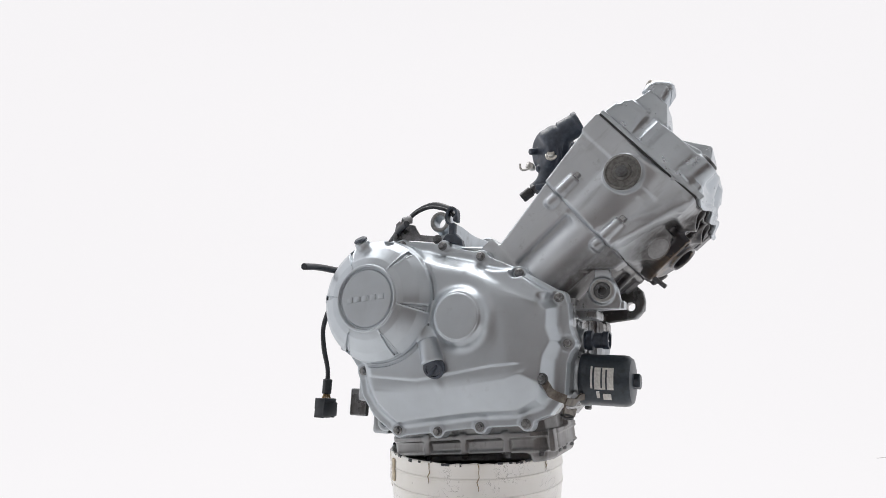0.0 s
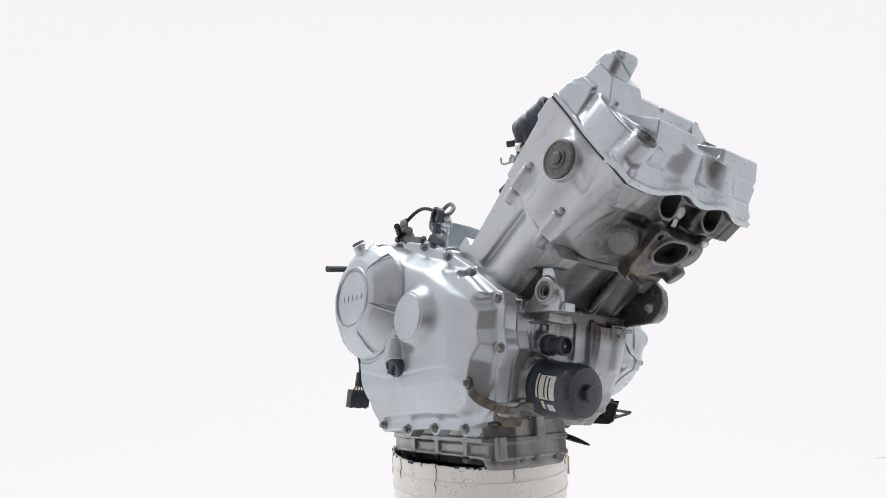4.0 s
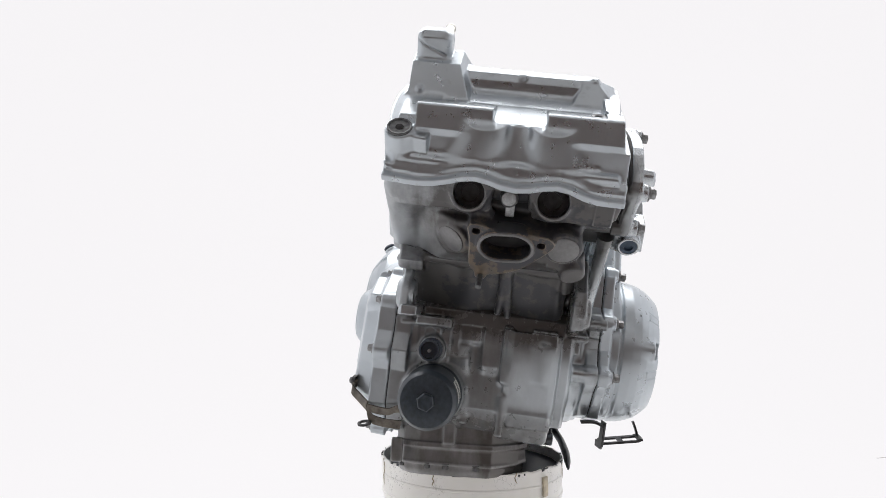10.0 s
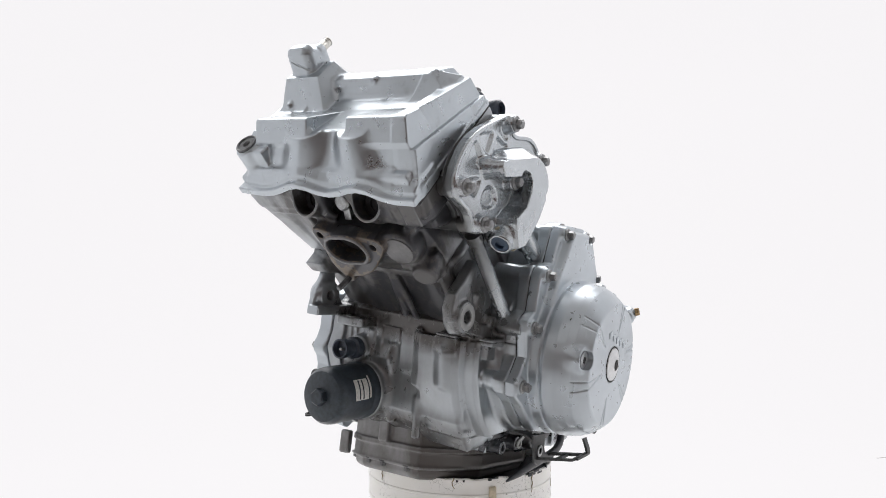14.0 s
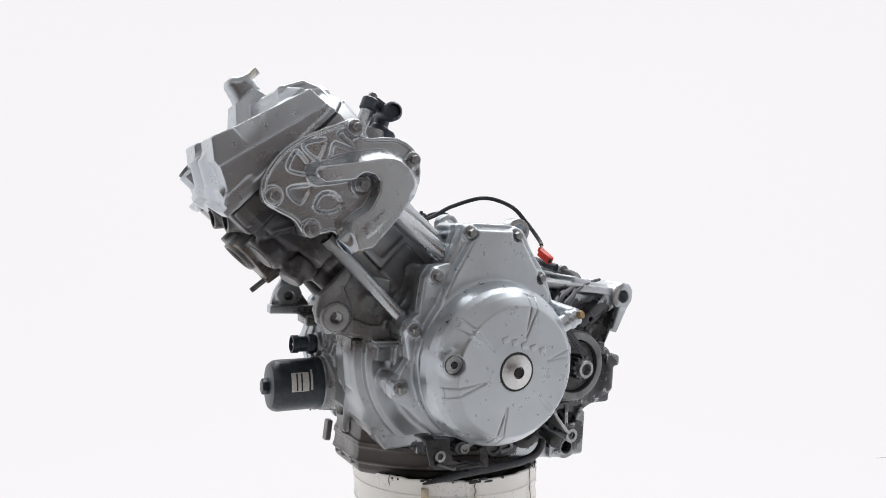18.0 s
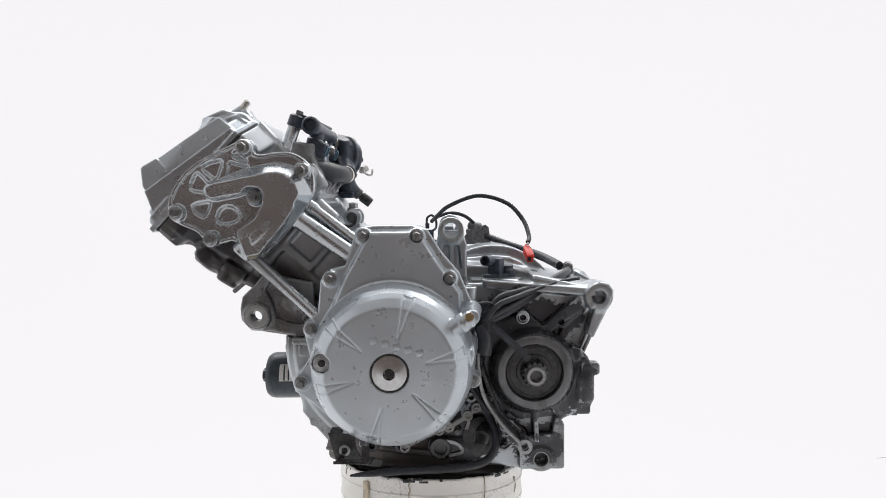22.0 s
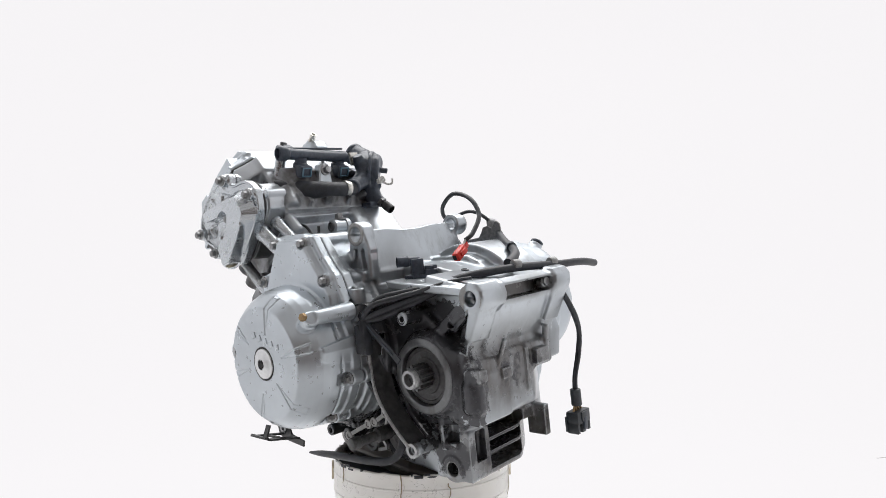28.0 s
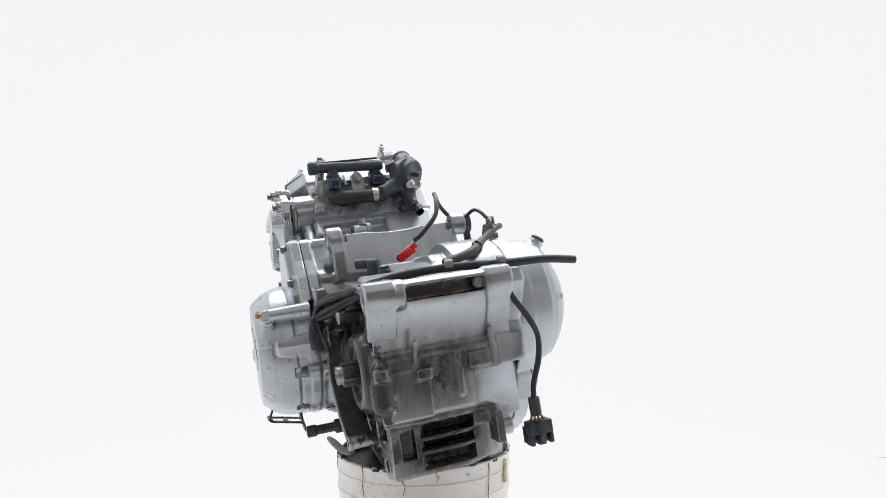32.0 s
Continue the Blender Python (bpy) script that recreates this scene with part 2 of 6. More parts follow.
def prism(pts, axis, lo, hi, r=3.0, taper=0.0, tip=1):
    """An outline pushed along an axis from lo to hi, edges rounded by r, narrowing by taper towards its tip end."""
    k, i, j = AX[axis]
    ps = np.array(pts, float)
    box_lo, box_hi = np.zeros(3), np.zeros(3)
    box_lo[[i, j]], box_hi[[i, j]] = ps.min(0), ps.max(0)
    box_lo[k], box_hi[k] = lo, hi

    def f(g):
        d2 = poly_field(pts, g[i], g[j])
        if taper:
            d2 = d2 + taper * (np.maximum(g[k] - lo, 0) if tip > 0 else np.maximum(hi - g[k], 0))
        return rounded(d2, np.abs(g[k] - (lo + hi) / 2) - (hi - lo) / 2, r)
    return box_lo, box_hi, f


def block(x0, x1, y0, y1, z0, z1, r=3.0, axis="z", taper=0.0, tip=1):
    k, i, j = AX[axis]
    lo, hi = (x0, y0, z0), (x1, y1, z1)
    pts = [(lo[i], lo[j]), (hi[i], lo[j]), (hi[i], hi[j]), (lo[i], hi[j])]
    return prism(pts, axis, lo[k], hi[k], r, taper, tip)


def rod(p, q, r0, r1=None, r=1.5):
    """A round bar from p to q."""
    p, q = np.array(p, float), np.array(q, float)
    r1 = r0 if r1 is None else r1
    L = np.linalg.norm(q - p)
    w = (q - p) / L
    m = max(r0, r1)

    def f(g):
        x, y, z = g[0] - p[0], g[1] - p[1], g[2] - p[2]
        t = x * w[0] + y * w[1] + z * w[2]
        rad = np.sqrt(np.maximum(x * x + y * y + z * z - t * t, 0))
        return rounded(rad - (r0 + (r1 - r0) * np.clip(t / L, 0, 1)), np.abs(t - L / 2) - L / 2, r)
    return np.minimum(p, q) - m, np.maximum(p, q) + m, f


def turned(axis, centre, prof):
    """A body of revolution: prof is a closed outline of (radius, place along the axis)."""
    k, i, j = AX[axis]
    ps = np.array(prof, float)
    R_ = ps[:, 0].max()
    lo, hi = np.zeros(3), np.zeros(3)
    lo[i], hi[i], lo[j], hi[j] = centre[0] - R_, centre[0] + R_, centre[1] - R_, centre[1] + R_
    lo[k], hi[k] = ps[:, 1].min(), ps[:, 1].max()

    def f(g):
        rad = np.sqrt((g[i] - centre[0]) ** 2 + (g[j] - centre[1]) ** 2)
        return poly_field(prof, rad, g[k] + 0 * rad)
    return lo, hi, f


def leaned(prim, lo, hi):
    """The same body in axes turned by 45 degrees about y: x runs along (1, 0, 1), z along (-1, 0, 1)."""
    f = prim[2]
    q = 0.5 ** 0.5
    return np.array(lo, float), np.array(hi, float), lambda g: f(((g[0] + g[2]) * q, g[1], (g[2] - g[0]) * q))


def sheared(prim, k, z0):
    """The same body pushed sideways along y, the more the higher above z0."""
    f = prim[2]
    return prim[0] - (0, 20, 0), prim[1] + (0, 20, 0), lambda g: f((g[0], g[1] - k * (g[2] - z0), g[2]))


def both(p, q):
    """What two bodies have in common."""
    return np.maximum(p[0], q[0]), np.minimum(p[1], q[1]), lambda g: np.maximum(p[2](g), q[2](g))


class Field:
    def __init__(self, lo, hi, step):
        self.lo, self.step = np.array(lo, float) - 3 * step, step
        self.n = np.ceil((np.array(hi, float) + 3 * step - self.lo) / step).astype(int) + 1
        self.d = np.full(self.n, 40.0, np.float32)
        self.ax = [(self.lo[i] + step * np.arange(self.n[i])).astype(np.float32) for i in range(3)]

    def _part(self, lo, hi, pad):
        a = np.clip(np.floor((lo - pad - self.lo) / self.step).astype(int), 0, self.n)
        b = np.clip(np.ceil((hi + pad - self.lo) / self.step).astype(int) + 1, 0, self.n)
        s = tuple(slice(u, v) for u, v in zip(a, b))
        return s, (self.ax[0][s[0]][:, None, None], self.ax[1][s[1]][None, :, None], self.ax[2][s[2]][None, None, :])

    def add(self, prim, k=3.0):
        lo, hi, f = prim
        s, g = self._part(lo, hi, k + 2 * self.step)
        a = self.d[s]
        if a.size:
            b = f(g).astype(np.float32)
            h = np.maximum(k - np.abs(a - b), 0) / k
            self.d[s] = np.minimum(a, b) - h * h * k * 0.25
        return self

    def cut(self, prim, k=2.0):
        lo, hi, f = prim
        s, g = self._part(lo, hi, k + 2 * self.step)
        a = self.d[s]
        if a.size:
            b = -f(g).astype(np.float32)
            h = np.maximum(k - np.abs(a - b), 0) / k
            self.d[s] = np.maximum(a, b) + h * h * k * 0.25
        return self

    def groove(self, prim, depth):
        """Sinks the surface by depth inside prim, following its shape."""
        lo, hi, f = prim
        s, g = self._part(lo, hi, 2 * self.step)
        a = self.d[s]
        self.d[s] = np.maximum(a, np.minimum(-f(g).astype(np.float32), a + depth))
        return self

    def emboss(self, prim, height):
        """Raises the surface by height inside prim."""
        lo, hi, f = prim
        s, g = self._part(lo, hi, 2 * self.step)
        a = self.d[s]
        self.d[s] = np.minimum(a, np.maximum(f(g).astype(np.float32), a - height))
        return self

    def slice_off(self, normal, place, k=2.0):
        """Keeps what lies on the inner side of a plane."""
        n = np.array(normal, float) / np.linalg.norm(normal)
        c = float(n @ np.array(place, float))
        b = (n[0] * self.ax[0][:, None, None] + n[1] * self.ax[1][None, :, None] + n[2] * self.ax[2][None, None, :] - c).astype(np.float32)
        h = np.maximum(k - np.abs(self.d - b), 0) / k
        self.d = np.maximum(self.d, b) + h * h * k * 0.25
        return self

    def mesh(self, name):
        d = self.d
        d[0], d[-1], d[:, 0], d[:, -1], d[:, :, 0], d[:, :, -1] = (np.maximum(v, 0.5) for v in (d[0], d[-1], d[:, 0], d[:, -1], d[:, :, 0], d[:, :, -1]))
        s = d < 0
        cnt = np.zeros(tuple(self.n - 1), np.int8)
        for o in np.ndindex(2, 2, 2):
            cnt += s[o[0]:o[0] + self.n[0] - 1, o[1]:o[1] + self.n[1] - 1, o[2]:o[2] + self.n[2] - 1]
        act = (cnt > 0) & (cnt < 8)
        idx = np.argwhere(act)
        ids = np.full(act.shape, -1, np.int32)
        ids[act] = np.arange(len(idx))
        corner = {o: d[idx[:, 0] + o[0], idx[:, 1] + o[1], idx[:, 2] + o[2]] for o in np.ndindex(2, 2, 2)}
        acc, num = np.zeros((len(idx), 3)), np.zeros(len(idx))
        for o in np.ndindex(2, 2, 2):
            for a in range(3):
                if o[a]:
                    continue
                e = tuple(1 if i == a else o[i] for i in range(3))
                u, v = corner[o], corner[e]
                hit = (u < 0) != (v < 0)
                t = np.where(hit, u / np.where(hit, u - v, 1), 0)
                p = np.tile(np.array(o, float), (len(idx), 1))
                p[:, a] = t
                acc[hit] += p[hit]
                num += hit
        # set every corner on the zero surface of its cell
        loc = acc / num[:, None]
        for _ in range(2):
            w = [np.stack((1 - loc[:, i], loc[:, i])) for i in range(3)]
            val, grad = np.zeros(len(idx)), np.zeros((len(idx), 3))
            for o in np.ndindex(2, 2, 2):
                x, y, z = w[0][o[0]], w[1][o[1]], w[2][o[2]]
                c = corner[o]
                val += c * x * y * z
                grad += np.stack((c * (2 * o[0] - 1) * y * z, c * x * (2 * o[1] - 1) * z, c * x * y * (2 * o[2] - 1)), 1)
            g2 = np.maximum((grad ** 2).sum(1), 0.05 * self.step ** 2)
            loc = np.clip(loc - grad * (val / g2)[:, None], 0, 1)
        verts = (self.lo + (idx + loc) * self.step) * 0.001
        quads = []
        for a in range(3):
            b, c = (a + 1) % 3, (a + 2) % 3
            s0 = np.take(s, range(0, self.n[a] - 1), a)
            s1 = np.take(s, range(1, self.n[a]), a)
            e = np.argwhere(s0 != s1)
            e = e[(e[:, b] > 0) & (e[:, c] > 0) & (e[:, b] < self.n[b] - 1) & (e[:, c] < self.n[c] - 1)]
            inside = s0[tuple(e.T)]

            def cell(db, dc):
                q = e.copy()
                q[:, b] += db
                q[:, c] += dc
                return ids[tuple(q.T)]
            f = np.stack([cell(-1, -1), cell(0, -1), cell(0, 0), cell(-1, 0)], 1)
            f[~inside] = f[~inside][:, ::-1]
            quads.append(f)
        f = np.concatenate(quads)
        me = bpy.data.meshes.new(name)
        me.vertices.add(len(verts))
        me.vertices.foreach_set("co", verts.astype(np.float32).ravel())
        me.loops.add(f.size)
        me.loops.foreach_set("vertex_index", f.astype(np.int32).ravel())
        me.polygons.add(len(f))
        me.polygons.foreach_set("loop_start", np.arange(0, f.size, 4, dtype=np.int32))
        me.update(calc_edges=True)
        me.validate()
        me.polygons.foreach_set("use_smooth", np.ones(len(me.polygons), bool))
        return me


# ---- small mesh tools (bmesh, millimetres) ----
def skin(bm, rings, cap=(True, True), closed=True):
    vs = [[bm.verts.new(Vector(p) * 0.001) for p in ring] for ring in rings]
    n = len(vs[0])
    for a, b in zip(vs, vs[1:]):
        for i in range(n if closed else n - 1):
            bm.faces.new((a[i], a[(i + 1) % n], b[(i + 1) % n], b[i]))
    if cap[0]:
        bm.faces.new(vs[0][::-1])
    if cap[1]:
        bm.faces.new(vs[-1])
    return bm


def basis(w):
    w = Vector(w).normalized()
    u = w.orthogonal().normalized()
    return u, w.cross(u), w


def lathe(p, w, prof, seg=32, bm=None, cap=(True, True)):
    """Turned about an axis through p along w; prof is (radius, place along w)."""
    bm = bm or bmesh.new()
    u, v, w = basis(w)
    p = Vector(p)
    rings = [[p + w * h + (u * math.cos(t) + v * math.sin(t)) * max(r, 0.01) for t in (2 * math.pi * i / seg for i in range(seg))] for r, h in prof]
    return skin(bm, rings, cap)


def hexes(p, w, r, h, bm=None, turn=0.0):
    bm = bm or bmesh.new()
    u, v, w = basis(w)
    p = Vector(p)
    rings = [[p + w * hh + (u * math.cos(t) + v * math.sin(t)) * rr for t in (turn + math.pi / 3 * i for i in range(6))]
             for rr, hh in ((r, 0), (r, h * 0.82), (r * 0.86, h))]
    return skin(bm, rings)


def smooth_path(pts, per=6):
    out = []
    P = [Vector(p) for p in pts]
    for i in range(len(P) - 1):
        a, b, c, d = P[max(i - 1, 0)], P[i], P[i + 1], P[min(i + 2, len(P) - 1)]
        for k in range(per):
            t = k / per
            out.append(0.5 * (2 * b + (c - a) * t + (2 * a - 5 * b + 4 * c - d) * t * t + (3 * b - a - 3 * c + d) * t ** 3))
    return out + [P[-1]]


def tube(pts, r, seg=12, per=6, bm=None, radii=None):
    """A round bar swept along a smooth path."""
    bm = bm or bmesh.new()
    path = smooth_path(pts, per)
    u = None
    rings = []
    for i, p in enumerate(path):
        w = (path[min(i + 1, len(path) - 1)] - path[max(i - 1, 0)]).normalized()
        u = w.orthogonal().normalized() if u is None else (u - w * u.dot(w)).normalized()
        v = w.cross(u)
        rr = r if radii is None else np.interp(i / (len(path) - 1), np.linspace(0, 1, len(radii)), radii)
        rings.append([p + (u * math.cos(t) + v * math.sin(t)) * rr for t in (2 * math.pi * k / seg for k in range(seg))])
    return skin(bm, rings)


def strip(pts, width, thick, across, bm=None, per=4):
    """A flat bar bent along a smooth path; across is the direction of its width."""
    bm = bm or bmesh.new()
    path = smooth_path(pts, per)
    c = Vector(across).normalized()
    rings = []
    for i, p in enumerate(path):
        w = (path[min(i + 1, len(path) - 1)] - path[max(i - 1, 0)]).normalized()
        n = w.cross(c).normalized()
        rings.append([p + c * sx * width / 2 + n * sn * thick / 2 for sx, sn in ((-1, -1), (1, -1), (1, 1), (-1, 1))])
    return skin(bm, rings)


def slab(pts, axis, lo, hi, edge=0.8, bm=None):
    """An outline pushed along an axis, with its edges broken."""
    bm = bm or bmesh.new()
    k, i, j = AX[axis]
    area = sum(pts[n - 1][0] * pts[n][1] - pts[n][0] * pts[n - 1][1] for n in range(len(pts)))
    seq = pts if (area > 0) == (axis != "y") else pts[::-1]

    def ring(h, inset):
        n, out = len(seq), []
        for m in range(n):
            a, b, c = Vector(seq[m - 1]), Vector(seq[m]), Vector(seq[(m + 1) % n])
            e1, e2 = (b - a).normalized(), (c - b).normalized()
            n1, n2 = Vector((-e1.y, e1.x)), Vector((-e2.y, e2.x))
            q = (n1 + n2)
            q = q / max(q.length_squared, 0.2) * 2 * inset * (1 if axis != "y" else -1)
            o = [0, 0, 0]
            o[i], o[j], o[k] = b.x + q.x, b.y + q.y, h
            out.append(o)
        return out
    return skin(bm, [ring(lo, edge), ring(lo + edge, 0), ring(hi - edge, 0), ring(hi, edge)])


def cuboid(cx, cy, cz, sx, sy, sz, edge=0.8, m=None, bm=None):
    """A bevelled block round a centre, turned by m about that centre."""
    bm = bm or bmesh.new()
    got = bmesh.ops.create_cube(bm, size=1)["verts"]
    for v in got:
        v.co = Vector((v.co.x * sx, v.co.y * sy, v.co.z * sz)) * 0.001
    es = list({e for v in got for e in v.link_edges})
    res = bmesh.ops.bevel(bm, geom=es, offset=edge * 0.001, segments=2, affect="EDGES", profile=0.5)
    fresh = {v for f in res["faces"] for v in f.verts} | {v for v in got if v.is_valid}
    t = Matrix.Translation(Vector((cx, cy, cz)) * 0.001) @ (m or Matrix())
    for v in fresh:
        v.co = t @ v.co
    return bm


def arc(cx, cy, r, a0, a1, n=10):
    return [(cx + r * math.cos(radians(a0 + (a1 - a0) * i / n)), cy + r * math.sin(radians(a0 + (a1 - a0) * i / n))) for i in range(n + 1)]


def part(name, shape, material, parent, label="", at=None):
    """Links a bmesh or a mesh as one mesh object under a thing or a part."""
    if isinstance(shape, bmesh.types.BMesh):
        me = bpy.data.meshes.new(name)
        bmesh.ops.recalc_face_normals(shape, faces=shape.faces)
        shape.to_mesh(me)
        shape.free()
        me.polygons.foreach_set("use_smooth", np.ones(len(me.polygons), bool))
        me.set_sharp_from_angle(angle=radians(38))
    else:
        me = shape
    if not me.materials:
        me.materials.append(material)
    ob = new(name, me)
    ob.parent = parent
    if at is not None:
        ob.matrix_local = at
    if label:
        tagged(ob, label)
    return ob


def bolt(parent, p, w, r=6.0, h=6.0, material=None, name="bolt", flange=1.45):
    """A flanged hexagon bolt standing on p, pointing along w."""
    bm = lathe(p, w, ((r * flange, 0), (r * flange, 1.2), (r * 1.05, 2.4)), 18)
    u = Vector(w).normalized()
    hexes(Vector(p) + u * 2.0, w, r, h, bm, turn=0.3)
    lathe(Vector(p) + u * (h + 1.9), w, ((r * 0.55, 0), (r * 0.5, 0.5)), 12, bm)
    return part(name, bm, material or BOLT, parent)


# ---- the setting: a white sweep, closed by a dim wall behind the camera ----
def setting():
    # the glowing sweep starts behind the bucket and rises to the back
    prof = [(0.55, 0.0), (1.4, 0.0)] + [(1.4 + 0.8 * math.sin(radians(a)), 0.8 - 0.8 * math.cos(radians(a))) for a in range(10, 91, 10)] + [(2.2, 3.2)]
    bm = bmesh.new()
    rings = [[(-2600, y * 1000, z * 1000), (2600, y * 1000, z * 1000), (2600, y * 1000 + 4, z * 1000 - 8), (-2600, y * 1000 + 4, z * 1000 - 8)] for y, z in prof]
    skin(bm, rings)
    tagged(part("backdrop", bm, TENT, None), "seamless white studio sweep behind the bucket, made to glow evenly", "backdrop", kind="structure")
    bm = cuboid(0, -575, -20, 5200, 2246, 40, 2)
    tagged(part("floor", bm, FLOOR, None), "matt white studio floor under the bucket", "floor", kind="structure")
    for name, x in (("wall_west", -2.4), ("wall_east", 2.4)):
        bm = cuboid(x * 1000, 575, 1650, 40, 3250, 3300, 4)
        tagged(part(name, bm, TENT, None), "unseen glowing white side wall, added to light the engine", "wall", kind="structure")
    for name, x in (("wall_southwest", -2.4), ("wall_southeast", 2.4)):
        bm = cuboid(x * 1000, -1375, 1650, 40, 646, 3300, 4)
        tagged(part(name, bm, ROOM, None), "pale side wall of the room", "wall", kind="structure")
    bm = cuboid(0, -1730, 1650, 5200, 60, 3400, 4)
    tagged(part("wall_south", bm, ROOM, None), "pale wall of the room behind the camera", "wall", kind="structure")
    # added folded panel, out of view: gives faces towards the camera their brown reflection
    bm = bmesh.new()
    folds = [(-1500 + 50 * k, -1655 + 18 * math.sin(k * 1.3)) for k in range(61)]
    skin(bm, [[(x, y, 0), (x, y + 14, 0), (x, y + 14, 1080), (x, y, 1080)] for x, y in folds])
    tagged(part("curtain", bm, DARK_PANEL, None), "unseen dark brown panel added behind the camera for the metal to reflect", "curtain", kind="structure")
    # faint scuffs on the cloth
    for x, y, l, a in ((1360, 1190, 46, 12), (1404, 1215, 30, -8)):
        bm = cuboid(x, y, 0.6, l, 5, 1.2, 0.3, Matrix.Rotation(radians(a), 4, "Z"))
        tagged(part("scuff", bm, CREASE, None), "faint grey scuff on the white cloth", "scuff", kind="structure")
    bm = cuboid(0, 1000, 3330, 5200, 2500, 60, 4)
    tagged(part("ceiling", bm, TENT, None), "unseen glowing white ceiling, added to light the engine", "ceiling", kind="structure")
    bm = cuboid(0, -1005, 3330, 5200, 1500, 60, 4)
    tagged(part("ceiling", bm, ROOM, None), "pale ceiling of the room", "ceiling", kind="structure")


setting()


# ---- the bucket ----
def bucket():
    root = new("bucket")
    tagged(root, "scuffed white plastic bucket with a torn rim holding the engine", "bucket")
    h = RIM * 1000 + 8
    k = 124 / 128
    body = lathe((0, 0, 0), (0, 0, 1), [(r * k, z) for r, z in (
        (114, 0), (116, 3), (122, h - 90), (126, h - 46), (127.4, h - 45), (127.4, h - 43.4), (126.2, h - 42.4), (126.6, h - 22), (127.8, h - 21), (127.8, h - 19.6),
        (126.8, h - 18.6), (127.2, h - 6), (128, h - 4), (128, h - 1), (127, h), (125, h), (124, h - 3), (122, h - 60), (118, h - 90), (110, 4), (108, 3))], 96)
    rnd = random.Random(4)
    rag = [rnd.uniform(-1.6, 1.2) if rnd.random() < 0.4 else 0 for _ in range(200)]
    for v in body.verts:
        z = v.co.z * 1000
        if z > h - 5:
            v.co.z += rag[int((math.atan2(v.co.y, v.co.x) + 4) * 15) % 200] * 0.001
        v.co.z += (0.018 * v.co.x - 0.025 * v.co.y) * z / h      # the rim stands a little askew
    m, nt, b = nodes_of("scuffed_white_plastic")
    co = nt.nodes.new("ShaderNodeTexCoord")
    n1 = node(nt, "ShaderNodeTexNoise", Scale=16, Detail=5, Roughness=0.6)
    n2 = node(nt, "ShaderNodeTexVoronoi", Scale=26)
    n2.feature = "DISTANCE_TO_EDGE"
    n3 = node(nt, "ShaderNodeTexNoise", Scale=60, Detail=3)
    for n in (n1, n3):
        nt.links.new(co.outputs["Object"], n.inputs["Vector"])
    warp = nt.nodes.new("ShaderNodeMixRGB")
    warp.inputs[0].default_value = 0.12
    nt.links.new(co.outputs["Object"], warp.inputs[1])
    nt.links.new(n3.outputs["Color"], warp.inputs[2])
    nt.links.new(warp.outputs[0], n2.inputs["Vector"])
    col = ramp(nt, n1.outputs["Fac"], [(0.3, (0.90, 0.895, 0.85)), (0.65, (0.95, 0.95, 0.935))])
    crack = ramp(nt, n2.outputs["Distance"], [(0.0, (1, 1, 1)), (0.014, (0, 0, 0))])
    patch = ramp(nt, n1.outputs["Fac"], [(0.5, (0, 0, 0)), (0.56, (1, 1, 1))])
    col = mix(nt, mathn(nt, "MULTIPLY", mathn(nt, "MULTIPLY", crack, patch), 0.75), col, (0.10, 0.09, 0.07))
    specks = ramp(nt, n3.outputs["Fac"], [(0.70, (0, 0, 0)), (0.74, (1, 1, 1))])
    col = mix(nt, mathn(nt, "MULTIPLY", specks, 0.6), col, (0.09, 0.08, 0.06))
    nt.links.new(col, b.inputs["Base Color"])
    b.inputs["Roughness"].default_value = 0.45
    b.inputs["Subsurface Weight"].default_value = 0.0
    part("wall", body, m, root)
    rim_pad = lathe((0, 0, 0), (0, 0, 1), ((20, h - 26), (118.5, h - 26), (119, h - 16), (20, h - 18)), 48)
    part("pad", rim_pad, RUBBER, root, "black disc inside the rim")
    # brown cracks running down from the rim
    crack = plain("brown_crack", (0.30, 0.24, 0.16), 0.7, 0, 0.4, 300)
    for a, top, length in ((196, 2, 52), (252, 1, 26), (283, 0, 34), (330, 0, 16), (18, 0, 12), (68, 2, 22), (112, 0, 40), (140, 12, 20), (160, 1, 14)):
        pts = []
        for q in range(7):
            zz = h - top - length * q / 6
            rr = (124.3 if zz > h - 46 else 122.4 - 0.045 * (h - 46 - zz)) - 0.35
            aa = radians(a + rnd.uniform(-0.8, 0.8))
            x, y = rr * math.cos(aa), rr * math.sin(aa)
            pts.append((x, y, zz + (0.018 * x - 0.025 * y) * zz / h))
        part("crack", tube(pts, 0.6, 6, 2, radii=[0.9, 0.5, 0.7, 0.35]), crack, root, "brown crack in the plastic")
    for k in range(46):
        a = rnd.uniform(0, 360)
        m4 = Matrix.Rotation(radians(a), 4, "Z")
        p = m4 @ Vector((123.2, 0, h - rnd.uniform(-0.6, 3)))
        p.z += 0.018 * p.x - 0.025 * p.y
        part("tear", cuboid(p.x, p.y, p.z, rnd.uniform(1, 2.5), rnd.uniform(2, 12), rnd.uniform(1.0, 4), 0.4, m4), RUBBER, root, "ragged black tear in the rim" if k == 0 else "")
    lug = plain("yellowed_plastic", (0.62, 0.55, 0.42), 0.5)
    for a, k in ((215, 1), (40, 0.8)):
        m4 = Matrix.Rotation(radians(a), 4, "Z")
        p = m4 @ Vector((124.5, 0, h - 22))
        p.z += 0.018 * p.x - 0.025 * p.y
        part("handle_lug", cuboid(p.x, p.y, p.z, 3, 9, 30 * k, 0.8, m4), lug, root, "yellowed handle lug")
    root.matrix_world = BUCKET_AT
    return root


BUCKET = bucket()

